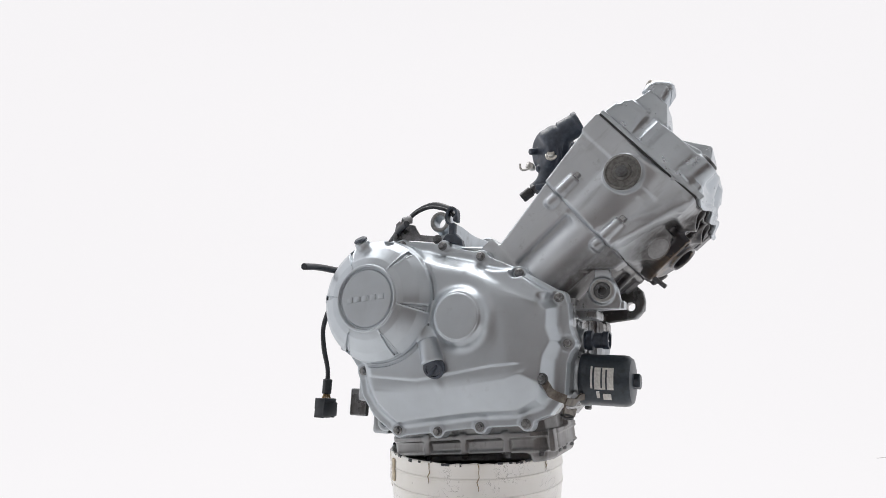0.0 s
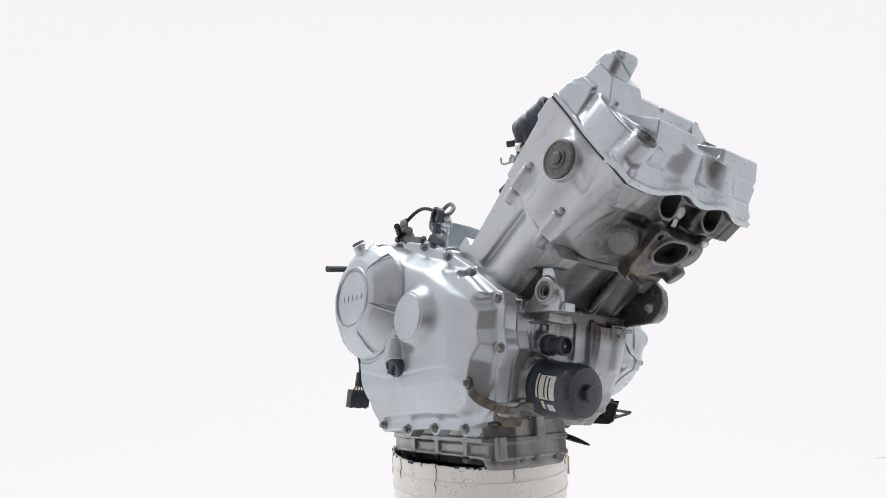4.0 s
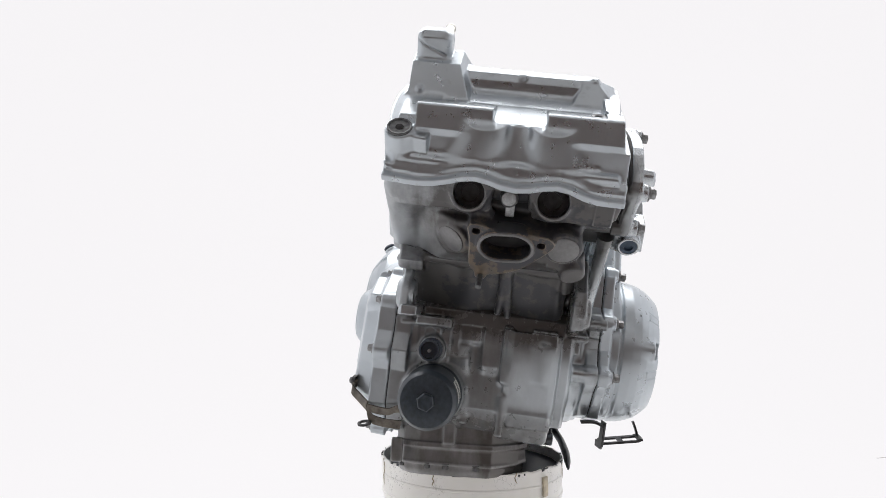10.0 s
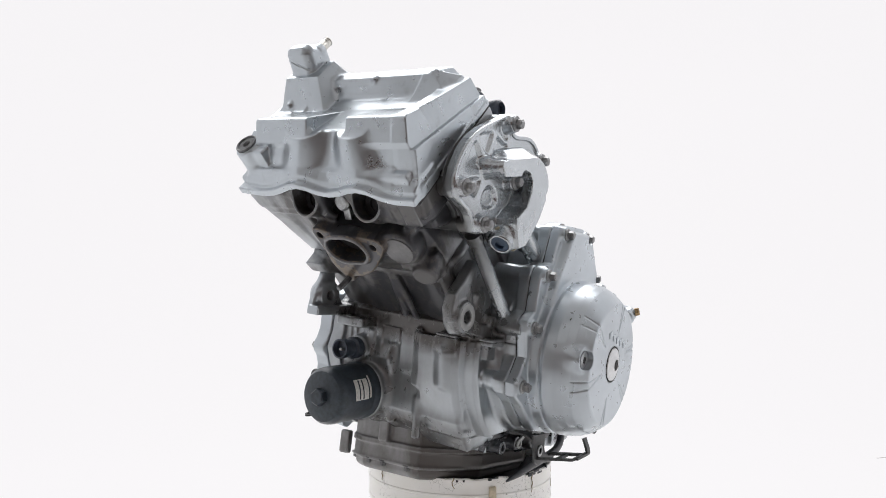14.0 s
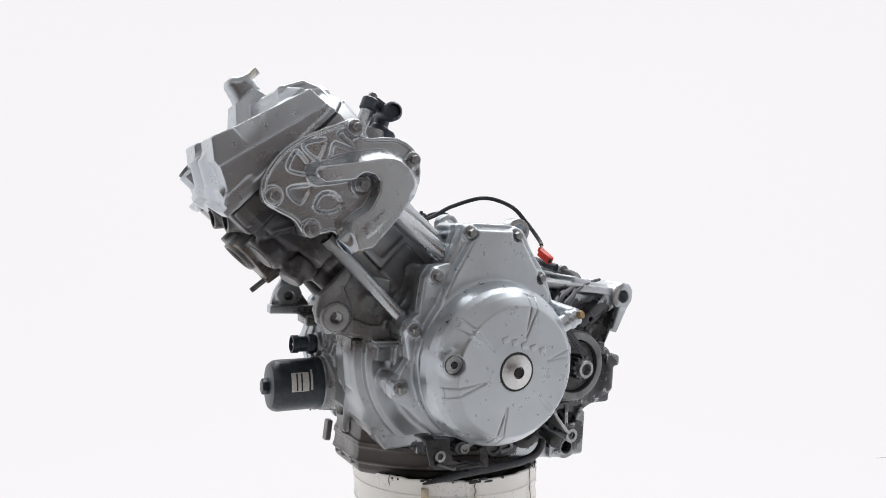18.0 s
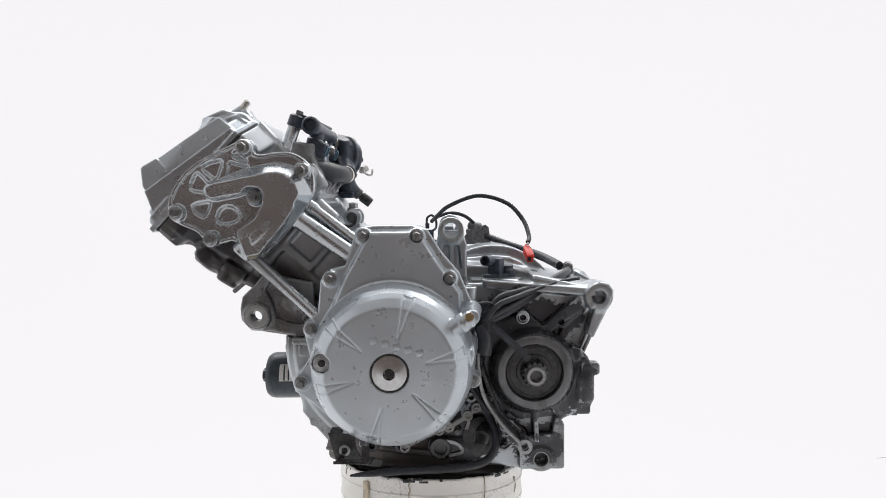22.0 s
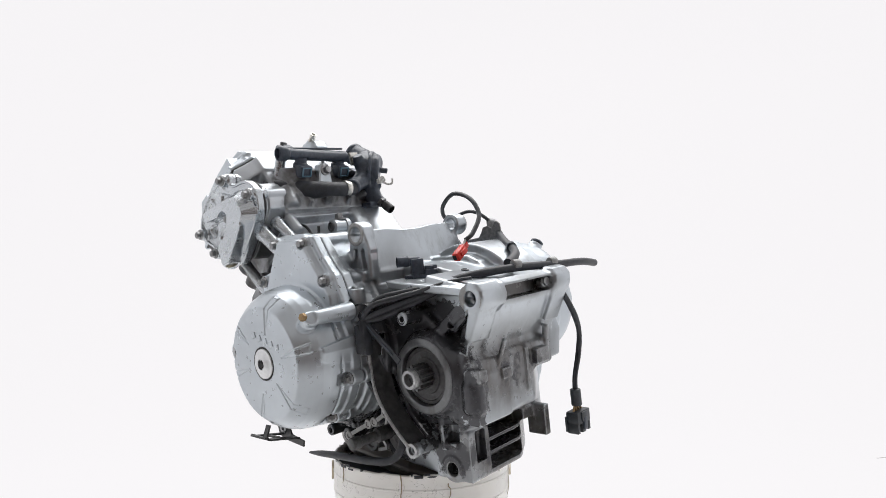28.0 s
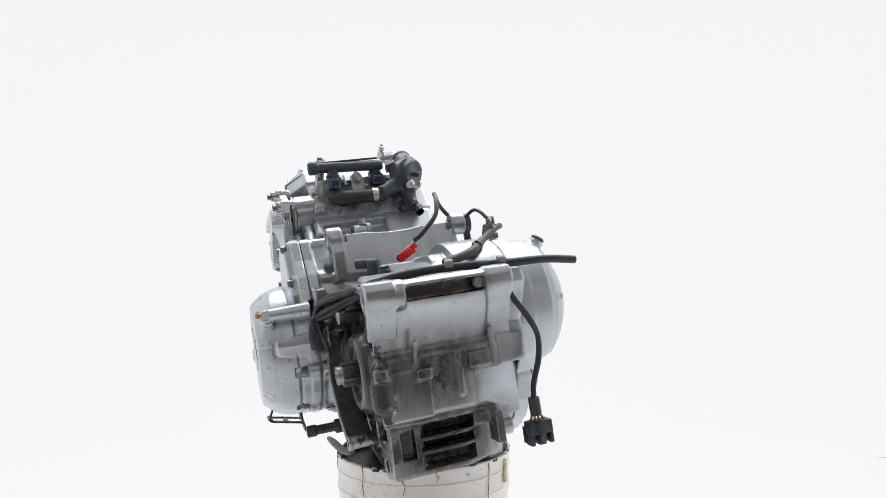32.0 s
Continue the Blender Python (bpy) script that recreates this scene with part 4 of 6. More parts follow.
def left_cover():
    f = Field((-104, 104, -104), (122, 192, 158), 1.0)
    f.add(prism(LEFT_EDGE, "y", 108, 121, 2.5), 2)
    hump = [(27, 150), (-25, 150), (-38, 140), (-56, 112), (-80, 78), (-82, 40), (-60, -30), (60, -40), (84, 4), (82, 40), (56, 98)]
    f.add(prism(hump, "y", 112, 131.5, 3, taper=0.25), 2)
    f.add(turned("y", (0, 0), ((0, 108), (92, 108), (91, 138), (89.6, 149), (86.8, 159), (83, 167), (78, 174), (73.5, 179), (70.6, 182), (69, 183), (0, 183))), 3)
    f.cut(turned("y", (0, 0), ((89, 133), (98, 133), (98, 136), (90, 136))), 2)
    f.cut(turned("y", (0, 0), ((0, 181), (20, 181), (20, 200), (0, 200))), 0.8)
    for a, r0 in ((105, 37), (166, 40), (223, 33), (-77, 38), (-14, 38), (38, 37)):
        ca, sa = math.cos(radians(a)), math.sin(radians(a))

        def wedge(q0, q1, w0, w1):
            return prism([(ca * r - sa * w, sa * r + ca * w) for r, w in ((q0, w0), (q1, w1), (q1, -w1), (q0, -w0))], "y", 140, 200, 0.3)
        f.groove(wedge(r0, 82, 0.8, 6.6), 1.0)
        f.emboss(wedge(r0 + 5, 82, 0.0, 5.0), 0.9)
    f.add(rod((72, 140, 10), (72, 176, 10), 14, 13, r=1.5), 5)
    f.cut(rod((72, 173.5, 10), (72, 182, 10), 10, r=0.3), 0.8)
    # bar across the rim, held by an arm behind it
    f.add(rod((-90, 112, 55), (-88, 166, 55), 11, 8, r=2), 5)
    f.add(rod((-56, 163, 38), (-89, 169, 56), 9.4, 9.4, r=4), 2)
    f.add(rod((-76, 166, 49), (-81, 167, 51.7), 11, r=1), 1)
    f.add(prism([(-70, 20), (-94, 26), (-97, 12), (-92, -4), (-74, 0)], "y", 112, 160, 3, taper=0.12), 4)
    for x, z in LEFT_BOLTS:
        f.add(rod((x, 110, z), (x, 125, z), 9.5, 8.6, r=1.5), 3)
        f.cut(rod((x, 125, z), (x, 141, z), 7.4, r=0.5), 1.5)
    ob = part("generator_cover", f.mesh("generator_cover"), SILVER_L, ENGINE, "silver painted generator cover with a domed disc and scuffs")
    for x, z in LEFT_BOLTS:
        bolt(ob, (x, 125, z), (0, 1, 0), 5.0, 6.5, TARNISH)
    plug = lathe((0, 0, 0), (0, 1, 0), ((19.4, 180.5), (19.4, 182.5), (18.4, 184), (15, 184.6), (11, 185.6), (7.4, 187.4), (6.4, 187.4), (5.8, 185), (3, 184.5)), 48)
    pb = part("crank_plug", plug, CHROME, ob, "bright machined centre plug with a hexagon socket")
    part("socket", hexes((0, 184.4, 0), (0, 1, 0), 5.4, 3.0), HOLE, pb, "dark hexagon socket")
    ring = lathe((0, 0, 0), (0, 1, 0), ((20.6, 181), (20.8, 183.4), (19.5, 183.4), (19.5, 181)), 48)
    part("o_ring", ring, GASKET, pb, "black ring round the plug")
    p2 = lathe((72, 0, 10), (0, 1, 0), ((9.6, 173), (9.4, 176.4), (4, 176.9), (3.6, 175)), 28)
    pb = part("timing_plug", p2, BOLT, ob, "small steel timing plug")
    part("socket", hexes((72, 174.6, 10), (0, 1, 0), 3.6, 2.4), HOLE, pb)
    part("screw", hexes((-84, 176, 57), (-0.2, 0.9, 0.3), 5.0, 5.0), BRASS, ob, "bare screw end")
    bm = bmesh.new()
    for k in range(5):
        m = Matrix.Rotation(radians(15.5), 4, "Y")
        cuboid(16 - 12 * k, 183.1, 34.5 - 3.3 * k, 8, 1.5, 7, 0.5, m, bm)
    part("badge", bm, SILVER_L, ob, "plain raised bars")
    for x, z, a, l in ((69, 52, 24, 9), (52, 66, 60, 5)):
        rr = math.hypot(x, z)
        y = 183.1 if rr < 62 else np.interp(rr, (66, 72, 80, 87, 92), (182.4, 178.6, 168.4, 155.4, 137))
        part("scrape", cuboid(x, y, z, l, 0.8, 1.4, 0.2, Matrix.Rotation(radians(a), 4, "Y")), GASKET, ob, "dark scrape mark")
    part("gasket", slab(inset(LEFT_EDGE, 2.2), "y", 106.6, 108.6, 0.3), GASKET, ENGINE, "thin dark gasket")
    return ob


LEFT_BOLTS = ((32, 142), (-28, 141), (-64, 93), (70, 94), (93, 37), (106, -25), (-90, -24.5), (-50, -75))
left_cover()


SUMP_AT = pose(0.103, -0.118, -0.136) @ Matrix.Rotation(radians(-6.8), 4, "Y") @ Matrix.Rotation(radians(4.6), 4, "X")


def sump():
    f = Field((-245, -8, -44), (24, 182, 50), 1.6)
    out = [(-3, 30), (-12, 10), (-30, -1), (-225, -1), (-240, 24), (-240, 140), (-190, 160), (-80, 158), (-50, 148), (-28, 135), (-3, 116)]
    f.add(prism(out, "z", -22, 48, 3), 2)
    f.add(prism(inset(out, 3), "z", -36, -14, 9), 3)
    f.add(prism(inset(out, -2.5), "z", -3.5, 3.5, 1), 1.5)
    f.groove(block(-260, 40, -20, 190, -0.7, 0.7, 0.1), 3)
    f.add(prism(inset(out, -1.5), "z", -23, -19, 1), 1.5)
    # shallow ribs on the right, pillars with bolts at the front
    for x in (-177, -123, -63, -2):
        f.add(block(x - 4, x + 4, -3.5, 10, -22, 6, 1.5), 3)
    for x0, x1 in ((-172, -128), (-118, -68), (-58, -8)):
        f.cut(block(x0, x1, -12, 1.6, -17, -5, 2), 2)
    f.cut(block(-250, -34, -20, 26, -60, -23.5, 6), 4)
    f.add(block(-4, 5, 58, 72, 2, 30, 2), 3)
    ob = part("sump", f.mesh("sump"), SUMP, ENGINE, "oily cast sump with ribs and bolt pillars", SUMP_AT)
    for x, y in ((-20, 8), (-7, 40), (-6, 62), (-6, 98), (-63, -2), (-123, -2), (-177, -2)):
        bolt(ob, (x, y, -20.5), (0, 0, -1), 4.2, 5, DARK_BOLT)
    for x in (-150, -93, -33):
        part("web", cuboid(x, 0.4, 16, 26, 3, 3, 0.8), SUMP, ob)
    return ob


sump()


def cylinder_block():
    f = Field((-98, -142, 66), (100, 78, 197), 1.3)
    f.add(prism([(-60, -122), (52, -122), (58, -60), (58, 58), (-56, 58)], "z", 70, 194, 6), 4)
    f.add(prism([(-74, -129), (52, -129), (65, -92), (66, 60), (-72, 60)], "z", 186, 195, 2), 4)
    f.add(prism([(-54, 70), (-58, 80), (-77, 195), (-24, 195), (-24, 70)], "y", -130, -50, 4), 4)
    f.add(rod((14, -92, 70), (14, -92, 194), 43, r=4), 8)
    f.add(rod((24, -54, 70), (24, -54, 194), 38, r=4), 8)
    f.add(rod((24, 28, 70), (24, 28, 194), 38, r=4), 8)
    # two webs that part downwards, corner and foot flange
    f.add(rod((61, -10, 190), (69, -15, 122), 5, 4), 5)
    f.add(rod((61, -8, 190), (67, -3, 116), 5, 4), 5)
    f.add(rod((56, 46, 190), (56, 50, 110), 5, 5), 5)
    f.add(prism([(44, 150), (72, 180), (74, 195), (44, 195)], "y", -128, -100, 4), 5)
    f.add(block(-74, 64, -132, 66, 70, 92, 3), 4)
    for v, y, u in ((36, -132, 178), (-50, -130, 174), (-66, 58, 160), (58, 56, 160)):
        f.add(rod((v, y, u), (v, y, 195), 8, r=5), 4)
    # framed panels on the left face
    for v0, v1, u0, u1 in ((-44, -6, 150, 186), (-40, 6, 98, 142), (4, 44, 112, 184)):
        f.cut(block(v0, v1, 52, 80, u0, u1, 4), 4)
    return part("cylinder_block", f.mesh("cylinder_block"), CYL, ENGINE, "stained cast aluminium cylinder block leaning forward", TILT)


cylinder_block()


# the joint between head and cover rises over the two plug wells
WAVE = [(-137, 308), (-118, 306.5), (-104, 305.5), (-88, 307), (-74, 311), (-60, 316), (-48, 318), (-36, 315.5), (-24, 311), (-10, 309), (4, 311), (16, 315), (28, 317), (40, 314.5), (52, 309), (60, 306.5), (66, 305.5), (76, 305), (91, 305)]


WELLS = (-53.5, 27.0)


def cylinder_head():
    f = Field((-112, -152, 193), (106, 96, 328), 1.05)
    f.add(prism([(-74, -132), (44, -134), (54, -106), (78, -66), (78, 58), (-72, 60)], "z", 195.4, 262, 3), 4)
    f.cut(prism([(64, 190), (67, 198), (82, 226), (120, 226), (120, 190)], "y", -160, 100, 2), 3)
    f.add(prism([(-78, 196), (-94, 300), (-94, 307), (72, 307), (66, 270), (50, 196)], "y", -134, 62, 4), 5)
    f.add(prism([(-92, -136), (60, -136), (78, -122), (80, 80), (66, 90), (-70, 90), (-92, 60)], "z", 276, 306, 3), 5)
    f.add(prism([(-60, 270), (-60, 306), (70, 306), (66, 262), (20, 236)], "y", 40, 84, 4), 5)
    f.add(rod((-4, -101, 196), (-4, -101, 300), 41, r=3), 9)
    f.add(prism([(20, 196), (40, 230), (66, 300), (78, 300), (60, 230), (50, 196)], "y", -137, -110, 4), 5)
    f.add(turned("y", (-5, 271), ((0, -146), (24, -146), (25.5, -140), (25.5, -120), (0, -120))), 3)
    # front: two plug wells, recess between, exhaust flange
    f.cut(block(62, 110, -34, 8, 262, 300, 4), 4)
    f.add(prism(WAVE + [(88, 284), (-130, 284)], "x", 30, 79, 4), 2)
    f.cut(block(66, 110, -32, 4, 262, 306, 3), 3)
    for y in WELLS:
        f.add(prism([(y - 23, 312), (y - 22, 296)] + arc(y, 294, 21, 190, 350, 10) + [(y + 22, 296), (y + 23, 312)], "x", 50, 78, 2), 3)
        f.add(rod((62, y, 287.5), (80, y, 301), 19, 18, r=1), 4)
        f.cut(rod((52, y, 280), (100, y, 316), 15, r=1), 1)
    f.add(prism([(44, 236), (66, 262), (77, 290), (78, 306), (44, 306)], "y", -134, -104, 6), 8)
    f.add(prism([(44, 262), (76, 278), (78, 306), (44, 306)], "y", 54, 84, 4), 5)
    flange = [(-53, 274), (-40, 275), (-28, 271), (-4, 270), (16, 268), (30, 266), (36, 258), (28, 246), (17, 234), (6, 222), (-8, 213), (-30, 207), (-46, 211), (-50, 224), (-49, 250)]
    f.add(prism(curved(flange, 1), "x", 58, 94, 1.5), 7)
    ring = [(-20 + 22 * math.cos(a), 251 + 20 * math.sin(a)) if math.cos(a) < 0 else (-6 + 22 * math.cos(a), 252 + 20 * math.sin(a)) for a in (2 * math.pi * k / 28 for k in range(28))]
    f.add(prism(ring, "x", 80, 97.5, 2), 2)
    f.cut(prism(inset(ring, 4.5), "x", 60, 120, 1), 1.5)
    for y, u in ((-43, 266), (21, 256)):
        f.cut(rod((86, y, u), (102, y, u), 4, r=0.3), 0.8)
    f.add(rod((76, -36, 204), (94, -36, 206), 7, 6, r=1.5), 5)
    f.add(rod((66, 42, 246), (85.5, 43.5, 246.5), 20, r=4), 6)
    f.add(rod((50, -54, 238), (76.6, -69.6, 236.5), 20, r=3), 5)
    # ribs and cast lumps between flange and wells
    f.add(rod((74, -30, 274), (78, -36, 284), 4, r=1), 4)
    f.add(rod((70, 56, 262), (76, 58, 296), 4, r=1.5), 6)
    f.add(block(70, 82, 66, 84, 278, 306, 2), 2)
    f.add(block(60, 80, 30, 66, 212, 220, 3), 5)
    f.add(rod((60, 52, 214), (84, 58, 210), 16, 13, r=3), 5)
    for v, y in ((36, -136), (-50, -134), (64, 60)):
        f.add(rod((v, y, 196), (v, y, 226), 8, 7.5, r=2), 4)
    # inlet side
    for y in (-50, 22):
        f.add(rod((-70, y, 236), (-104, y, 262), 25, 23, r=2), 6)
        f.add(block(-92, -70, y - 3, y + 3, 198, 236, 2), 4)
        f.add(rod((-84, y + 30, 206), (-84, y + 30, 226), 9, 8, r=2), 5)
        f.add(rod((-90, y - 26, 240), (-104, y - 26, 246), 7, r=1.5), 4)
    f.add(prism([(-70, 196), (-96, 212), (-104, 236), (-94, 262), (-70, 280)], "y", -74, 46, 10), 8)
    f.add(rod((-86, -88, 204), (-100, -88, 232), 13, 10, r=4), 6)
    f.add(rod((-80, 52, 200), (-92, 50, 232), 12, 9, r=4), 6)
    f.cut(block(-120, -92, -20, -6, 200, 224, 4), 4)
    f.add(block(-96, -60, -20, -4, 200, 290, 4), 5)
    ob = part("cylinder_head", f.mesh("cylinder_head"), HEAD, ENGINE, "stained cast aluminium cylinder head with a rusty exhaust flange", TILT)
    oval = [(-20 + 17.6 * math.cos(a), 251 + 15.6 * math.sin(a)) if math.cos(a) < 0 else (-6 + 17.6 * math.cos(a), 252 + 15.6 * math.sin(a))
            for a in (2 * math.pi * k / 24 for k in range(24))]
    part("exhaust_port", slab(oval, "x", 74, 80, 0.5), HOLE, ob, "near-black slab standing in for the shaded depth of the exhaust port")
    lip = [(97.4, -20 + 19.4 * math.cos(a), 251 + 17.4 * math.sin(a)) if math.cos(a) < 0 else (97.4, -6 + 19.4 * math.cos(a), 252 + 17.4 * math.sin(a))
           for a in (2 * math.pi * k / 28 for k in range(29))]
    part("port_rim", tube(lip, 1.7, 8, 2), CORE, ob, "bare grey rim of the exhaust port")
    for y in WELLS:
        part("plug_well", lathe((65, y, 289.8), (0.8, 0, 0.6), ((15.4, 0), (15, 2), (9, 2.4), (8.4, -3), (3, -3)), 24), OILY, ob, "dark spark plug well")
    for p, w in (((85.6, 43.6, 246.5), (1, 0.08, 0.02)), ((76.8, -69.7, 236.4), (0.86, -0.51, -0.05))):
        part("core_plug", lathe(p, w, ((15.5, -3), (15.5, 0.6), (14.6, 1.2)), 32), CORE, ob, "plain pale core plug disc")
    cp = lathe((-5, 0, 271), (0, -1, 0), ((23, 147), (23, 150), (20.5, 151), (19, 149.5), (12, 149.5), (11, 151.5), (9, 151.5)), 36)
    pb = part("cam_plug", cp, plain("dark_rubber_plug", (0.16, 0.16, 0.155), 0.5, 0.3, 0.4, 200), ob, "round dark cam end plug")
    part("hexagon", hexes((-5, -151, 271), (0, -1, 0), 8, 3), DARK_BOLT, pb)
    sd = lathe((58, -15, 286), (0.9, 0, 0.43), ((9, 0), (9, 14), (7, 16), (3, 16.5)), 20)
    cuboid(70, -13, 283, 5, 9, 22, 1, Matrix.Rotation(radians(-20), 4, "Y"), sd)
    part("stud", sd, BOLT, ob, "pale screw with a tab between the wells")
    for v, y, u in ((36, -136, 226), (-50, -134, 226)):
        bolt(ob, (v, y, u), (0, 0, 1), 5, 6, BOLT)
    part("stud", lathe((88, -36, 205.5), (1, 0, 0.13), ((3.2, 0), (3.2, 25), (2.6, 26)), 14), DARK_BOLT, ob, "exhaust stud pointing forward")
    part("gasket", slab([(-72, -127), (50, -127), (62, -92), (63, 57), (-69, 57)], "z", 194.6, 196.6, 0.3), GASKET, ENGINE, "head gasket edge", TILT)
    for y in (-50, 22):
        bolt(ob, (-84, y + 30, 226), (0, 0, 1), 5, 5, DARK_BOLT)
        bolt(ob, (-104, y - 26, 246), (-1, 0, 0.4), 4.4, 4, DARK_BOLT)
    return ob


cylinder_head()


def valve_cover():
    f = Field((-100, -144, 306), (90, 98, 402), 0.9)
    edge = [(-90, -137), (-40, -137), (-30, -139), (40, -139), (62, -137), (78, -128), (80, -70), (83, -53), (79, -14), (83, 28), (80, 56), (80, 88), (66, 92),
            (-68, 92), (-90, 62)]
    # skirt and deck
    f.add(prism(inset(edge, 3), "z", 308, 330, 4, taper=0.2), 3)
    f.add(prism([(-90, 308), (-86, 332), (-68, 342), (-40, 345), (-36, 308)], "y", -134, 60, 4), 4)
    f.add(prism([(-84, 310), (-80, 332), (-62, 343), (-10, 345), (38, 355), (41, 354), (66, 330), (78, 318), (80, 310)], "y", -128, 66, 2), 3)
    # right cam end, a smooth barrel with a lower shoulder behind it
    f.add(prism(curved([(-38, -90), (-38, -124), (-30, -135), (-10, -140.5), (10, -141.5), (32, -140.5), (48, -137), (58, -130), (66, -114), (68, -90)], 1), "z", 300, 348, 2.5, taper=0.03), 2)
    f.add(prism([(-84, 308), (-80, 340), (-72, 348), (-44, 350), (-36, 308)], "y", -134, -100, 3), 2)
    # blocks on both sides of a notch: upper face, set-back lower face
    front = [(-14, 342), (37, 369.3), (41, 369.3), (55, 352.5), (55.6, 346), (62.5, 333), (67, 325), (79, 317), (80, 306), (0, 306)]
    for y0, y1 in ((-110, -38), (12, 86)):
        f.add(prism(front, "y", y0, y1, 0.9), 1.0)
    # left end: one slab that slopes back, leaning inwards
    f.add(prism([(-69, 308), (-66.5, 341), (14, 362), (37, 369.6), (41, 369.6), (55, 352.5), (55.6, 346), (62.5, 333), (67, 325), (79, 317), (80, 306)], "y", 66, 90.5, 0.8), 1.0)
    f.slice_off((-0.03, 0.98, 0.14), (41, 81.5, 369.5), 1.0)
    f.cut(prism([(74, 374), (84.3, 347.5), (98, 310), (112, 310), (112, 384), (74, 384)], "x", -64, 19, 0.5), 1.5)
    f.add(prism([(-69, 306), (-67, 320), (56, 346), (62.5, 333), (67, 325), (79, 317), (80, 306)], "y", 70, 90.5, 1), 0.8)
    f.cut(rod((13, 60, 353), (9, 59, 380), 8.5, r=1), 1.5)
    # panel in the notch, round swellings over the plug wells
    f.add(leaned(block(270, 279.5, -17, 7, 190, 222, 0.8), (20, -20, 320), (80, 10, 372)), 1.0)
    for y, k in ((-53.5, 0.22), (27.5, -0.2)):
        hood = sheared(turned("z", (35, y), ((0, 300), (52, 300), (49, 316), (42, 326), (35, 338), (28, 350), (23, 358), (0, 358))), k, 314)
        f.add(both(hood, block(43, 92, -112, 84, 300, 359, 1)), 6)
    f.add(prism([(y, u + 15) for y, u in WAVE] + [(y, u) for y, u in WAVE[::-1]], "x", 40, 77, 5), 4)
    f.slice_off((1, 0, 0.10), (83.5, 0, 324), 5)
    # lip round the joint
    f.add(prism(edge, "z", 308, 314, 1.5), 1.5)
    f.add(prism([(y, u + 8) for y, u in WAVE] + [(y, u) for y, u in WAVE[::-1]], "x", 40, 85.5, 1.2), 1.5)
    f.cut(prism([(y, u + 1.2) for y, u in WAVE] + [(91, 240), (-137, 240)], "x", 40, 110, 0.3), 0.6)
    f.cut(block(-120, 40, -150, 110, 280, 308, 0.2), 0.5)
    # raised back lip, wedge at its end, small bosses on it
    f.add(prism([(-86, 326), (-74, 350), (-56, 358.5), (-46, 359), (-40, 354), (-32, 340)], "y", -76, 62, 3), 7)
    f.add(both(prism([(-68, 334), (-62, 346), (-52, 359), (-46, 359), (-20, 344)], "y", 28, 78, 1), prism([(33, 340), (46, 359.5), (57, 359.5), (88, 341)], "x", -90, 0, 1)), 2)
    for v, y, u in ((-46, -16, 360), (-50, 56, 361)):
        f.add(rod((v, y, u - 14), (v, y, u), 4, r=2), 3)
    # tower with its breather box
    f.add(both(prism([(-74, 330), (-66, 371), (-35, 371), (-8, 345.5), (-6, 330)], "y", -140, -50, 1),
               prism([(-131, 325), (-60, 325), (-68, 347), (-80, 371), (-128.5, 371)], "x", -90, 10, 1)), 4)
    f.add(prism([(-36, 364), (-41, 373), (-46, 392), (-51, 397), (-59, 397), (-74, 387), (-79, 376), (-76, 364)], "y", -127, -91, 10), 1.5)
    f.groove(prism([(-126, 389.5), (-96, 376.5), (-96, 374.6), (-126, 387.6)], "x", -60, -20, 0.3), 1.1)
    f.add(rod((-66, -98, 382.5), (-75, -98, 383), 7, 6, r=1), 3)
    f.add(rod((52, -122, 318), (55.5, -124, 350), 18, 14.5, r=2), 4)
    f.add(rod((-14, -118, 340), (-14, -118, 354), 4, 3.4, r=1.5), 3)
    ob = part("valve_cover", f.mesh("valve_cover"), COVER, ENGINE, "silver valve cover with stepped blocks and a breather box", TILT)
    part("gasket", slab([(min(v, 42), y) for v, y in inset(edge, 1.0) if v < 42 or y < -120 or y > 85], "z", 305.6, 308.4, 0.3), GASKET, ENGINE, "black valve cover gasket", TILT)
    part("gasket", slab([(y, u + 1.6) for y, u in WAVE] + [(y, u - 1.2) for y, u in WAVE[::-1]], "x", 40, 80.6, 0.3), GASKET, ENGINE, "black valve cover gasket", TILT)
    cb = lathe((55.8, -124, 349.5), (0.12, 0, 1), ((12, 0), (12, 2.6), (11.2, 3.4), (10, 3), (9.6, 2), (4, 2), (3.6, 0.6)), 32)
    cap = part("cover_bolt", cb, DARK_BOLT, ob, "round sealed cover bolt")
    part("socket", hexes((56, -124, 351), (0.12, 0, 1), 4.2, 1.0), HOLE, cap)
    part("breather_nipple", lathe((-74, -98, 382.9), (-1, 0, 0.03), ((6, 0), (6, 1.5), (5.2, 3), (5, 12.4), (5.5, 13), (5.3, 14), (4, 14.1), (3.6, 7)), 20), NICKEL, ob, "metal breather nipple")
    cb = lathe((12.6, 60, 352.4), (-0.25, 0, 1), ((7.6, 0), (7.6, 3), (6.6, 4), (4, 3.4), (3, 2)), 24)
    part("cover_bolt", cb, DARK_BOLT, ob, "round sealed cover bolt")
    return ob


valve_cover()


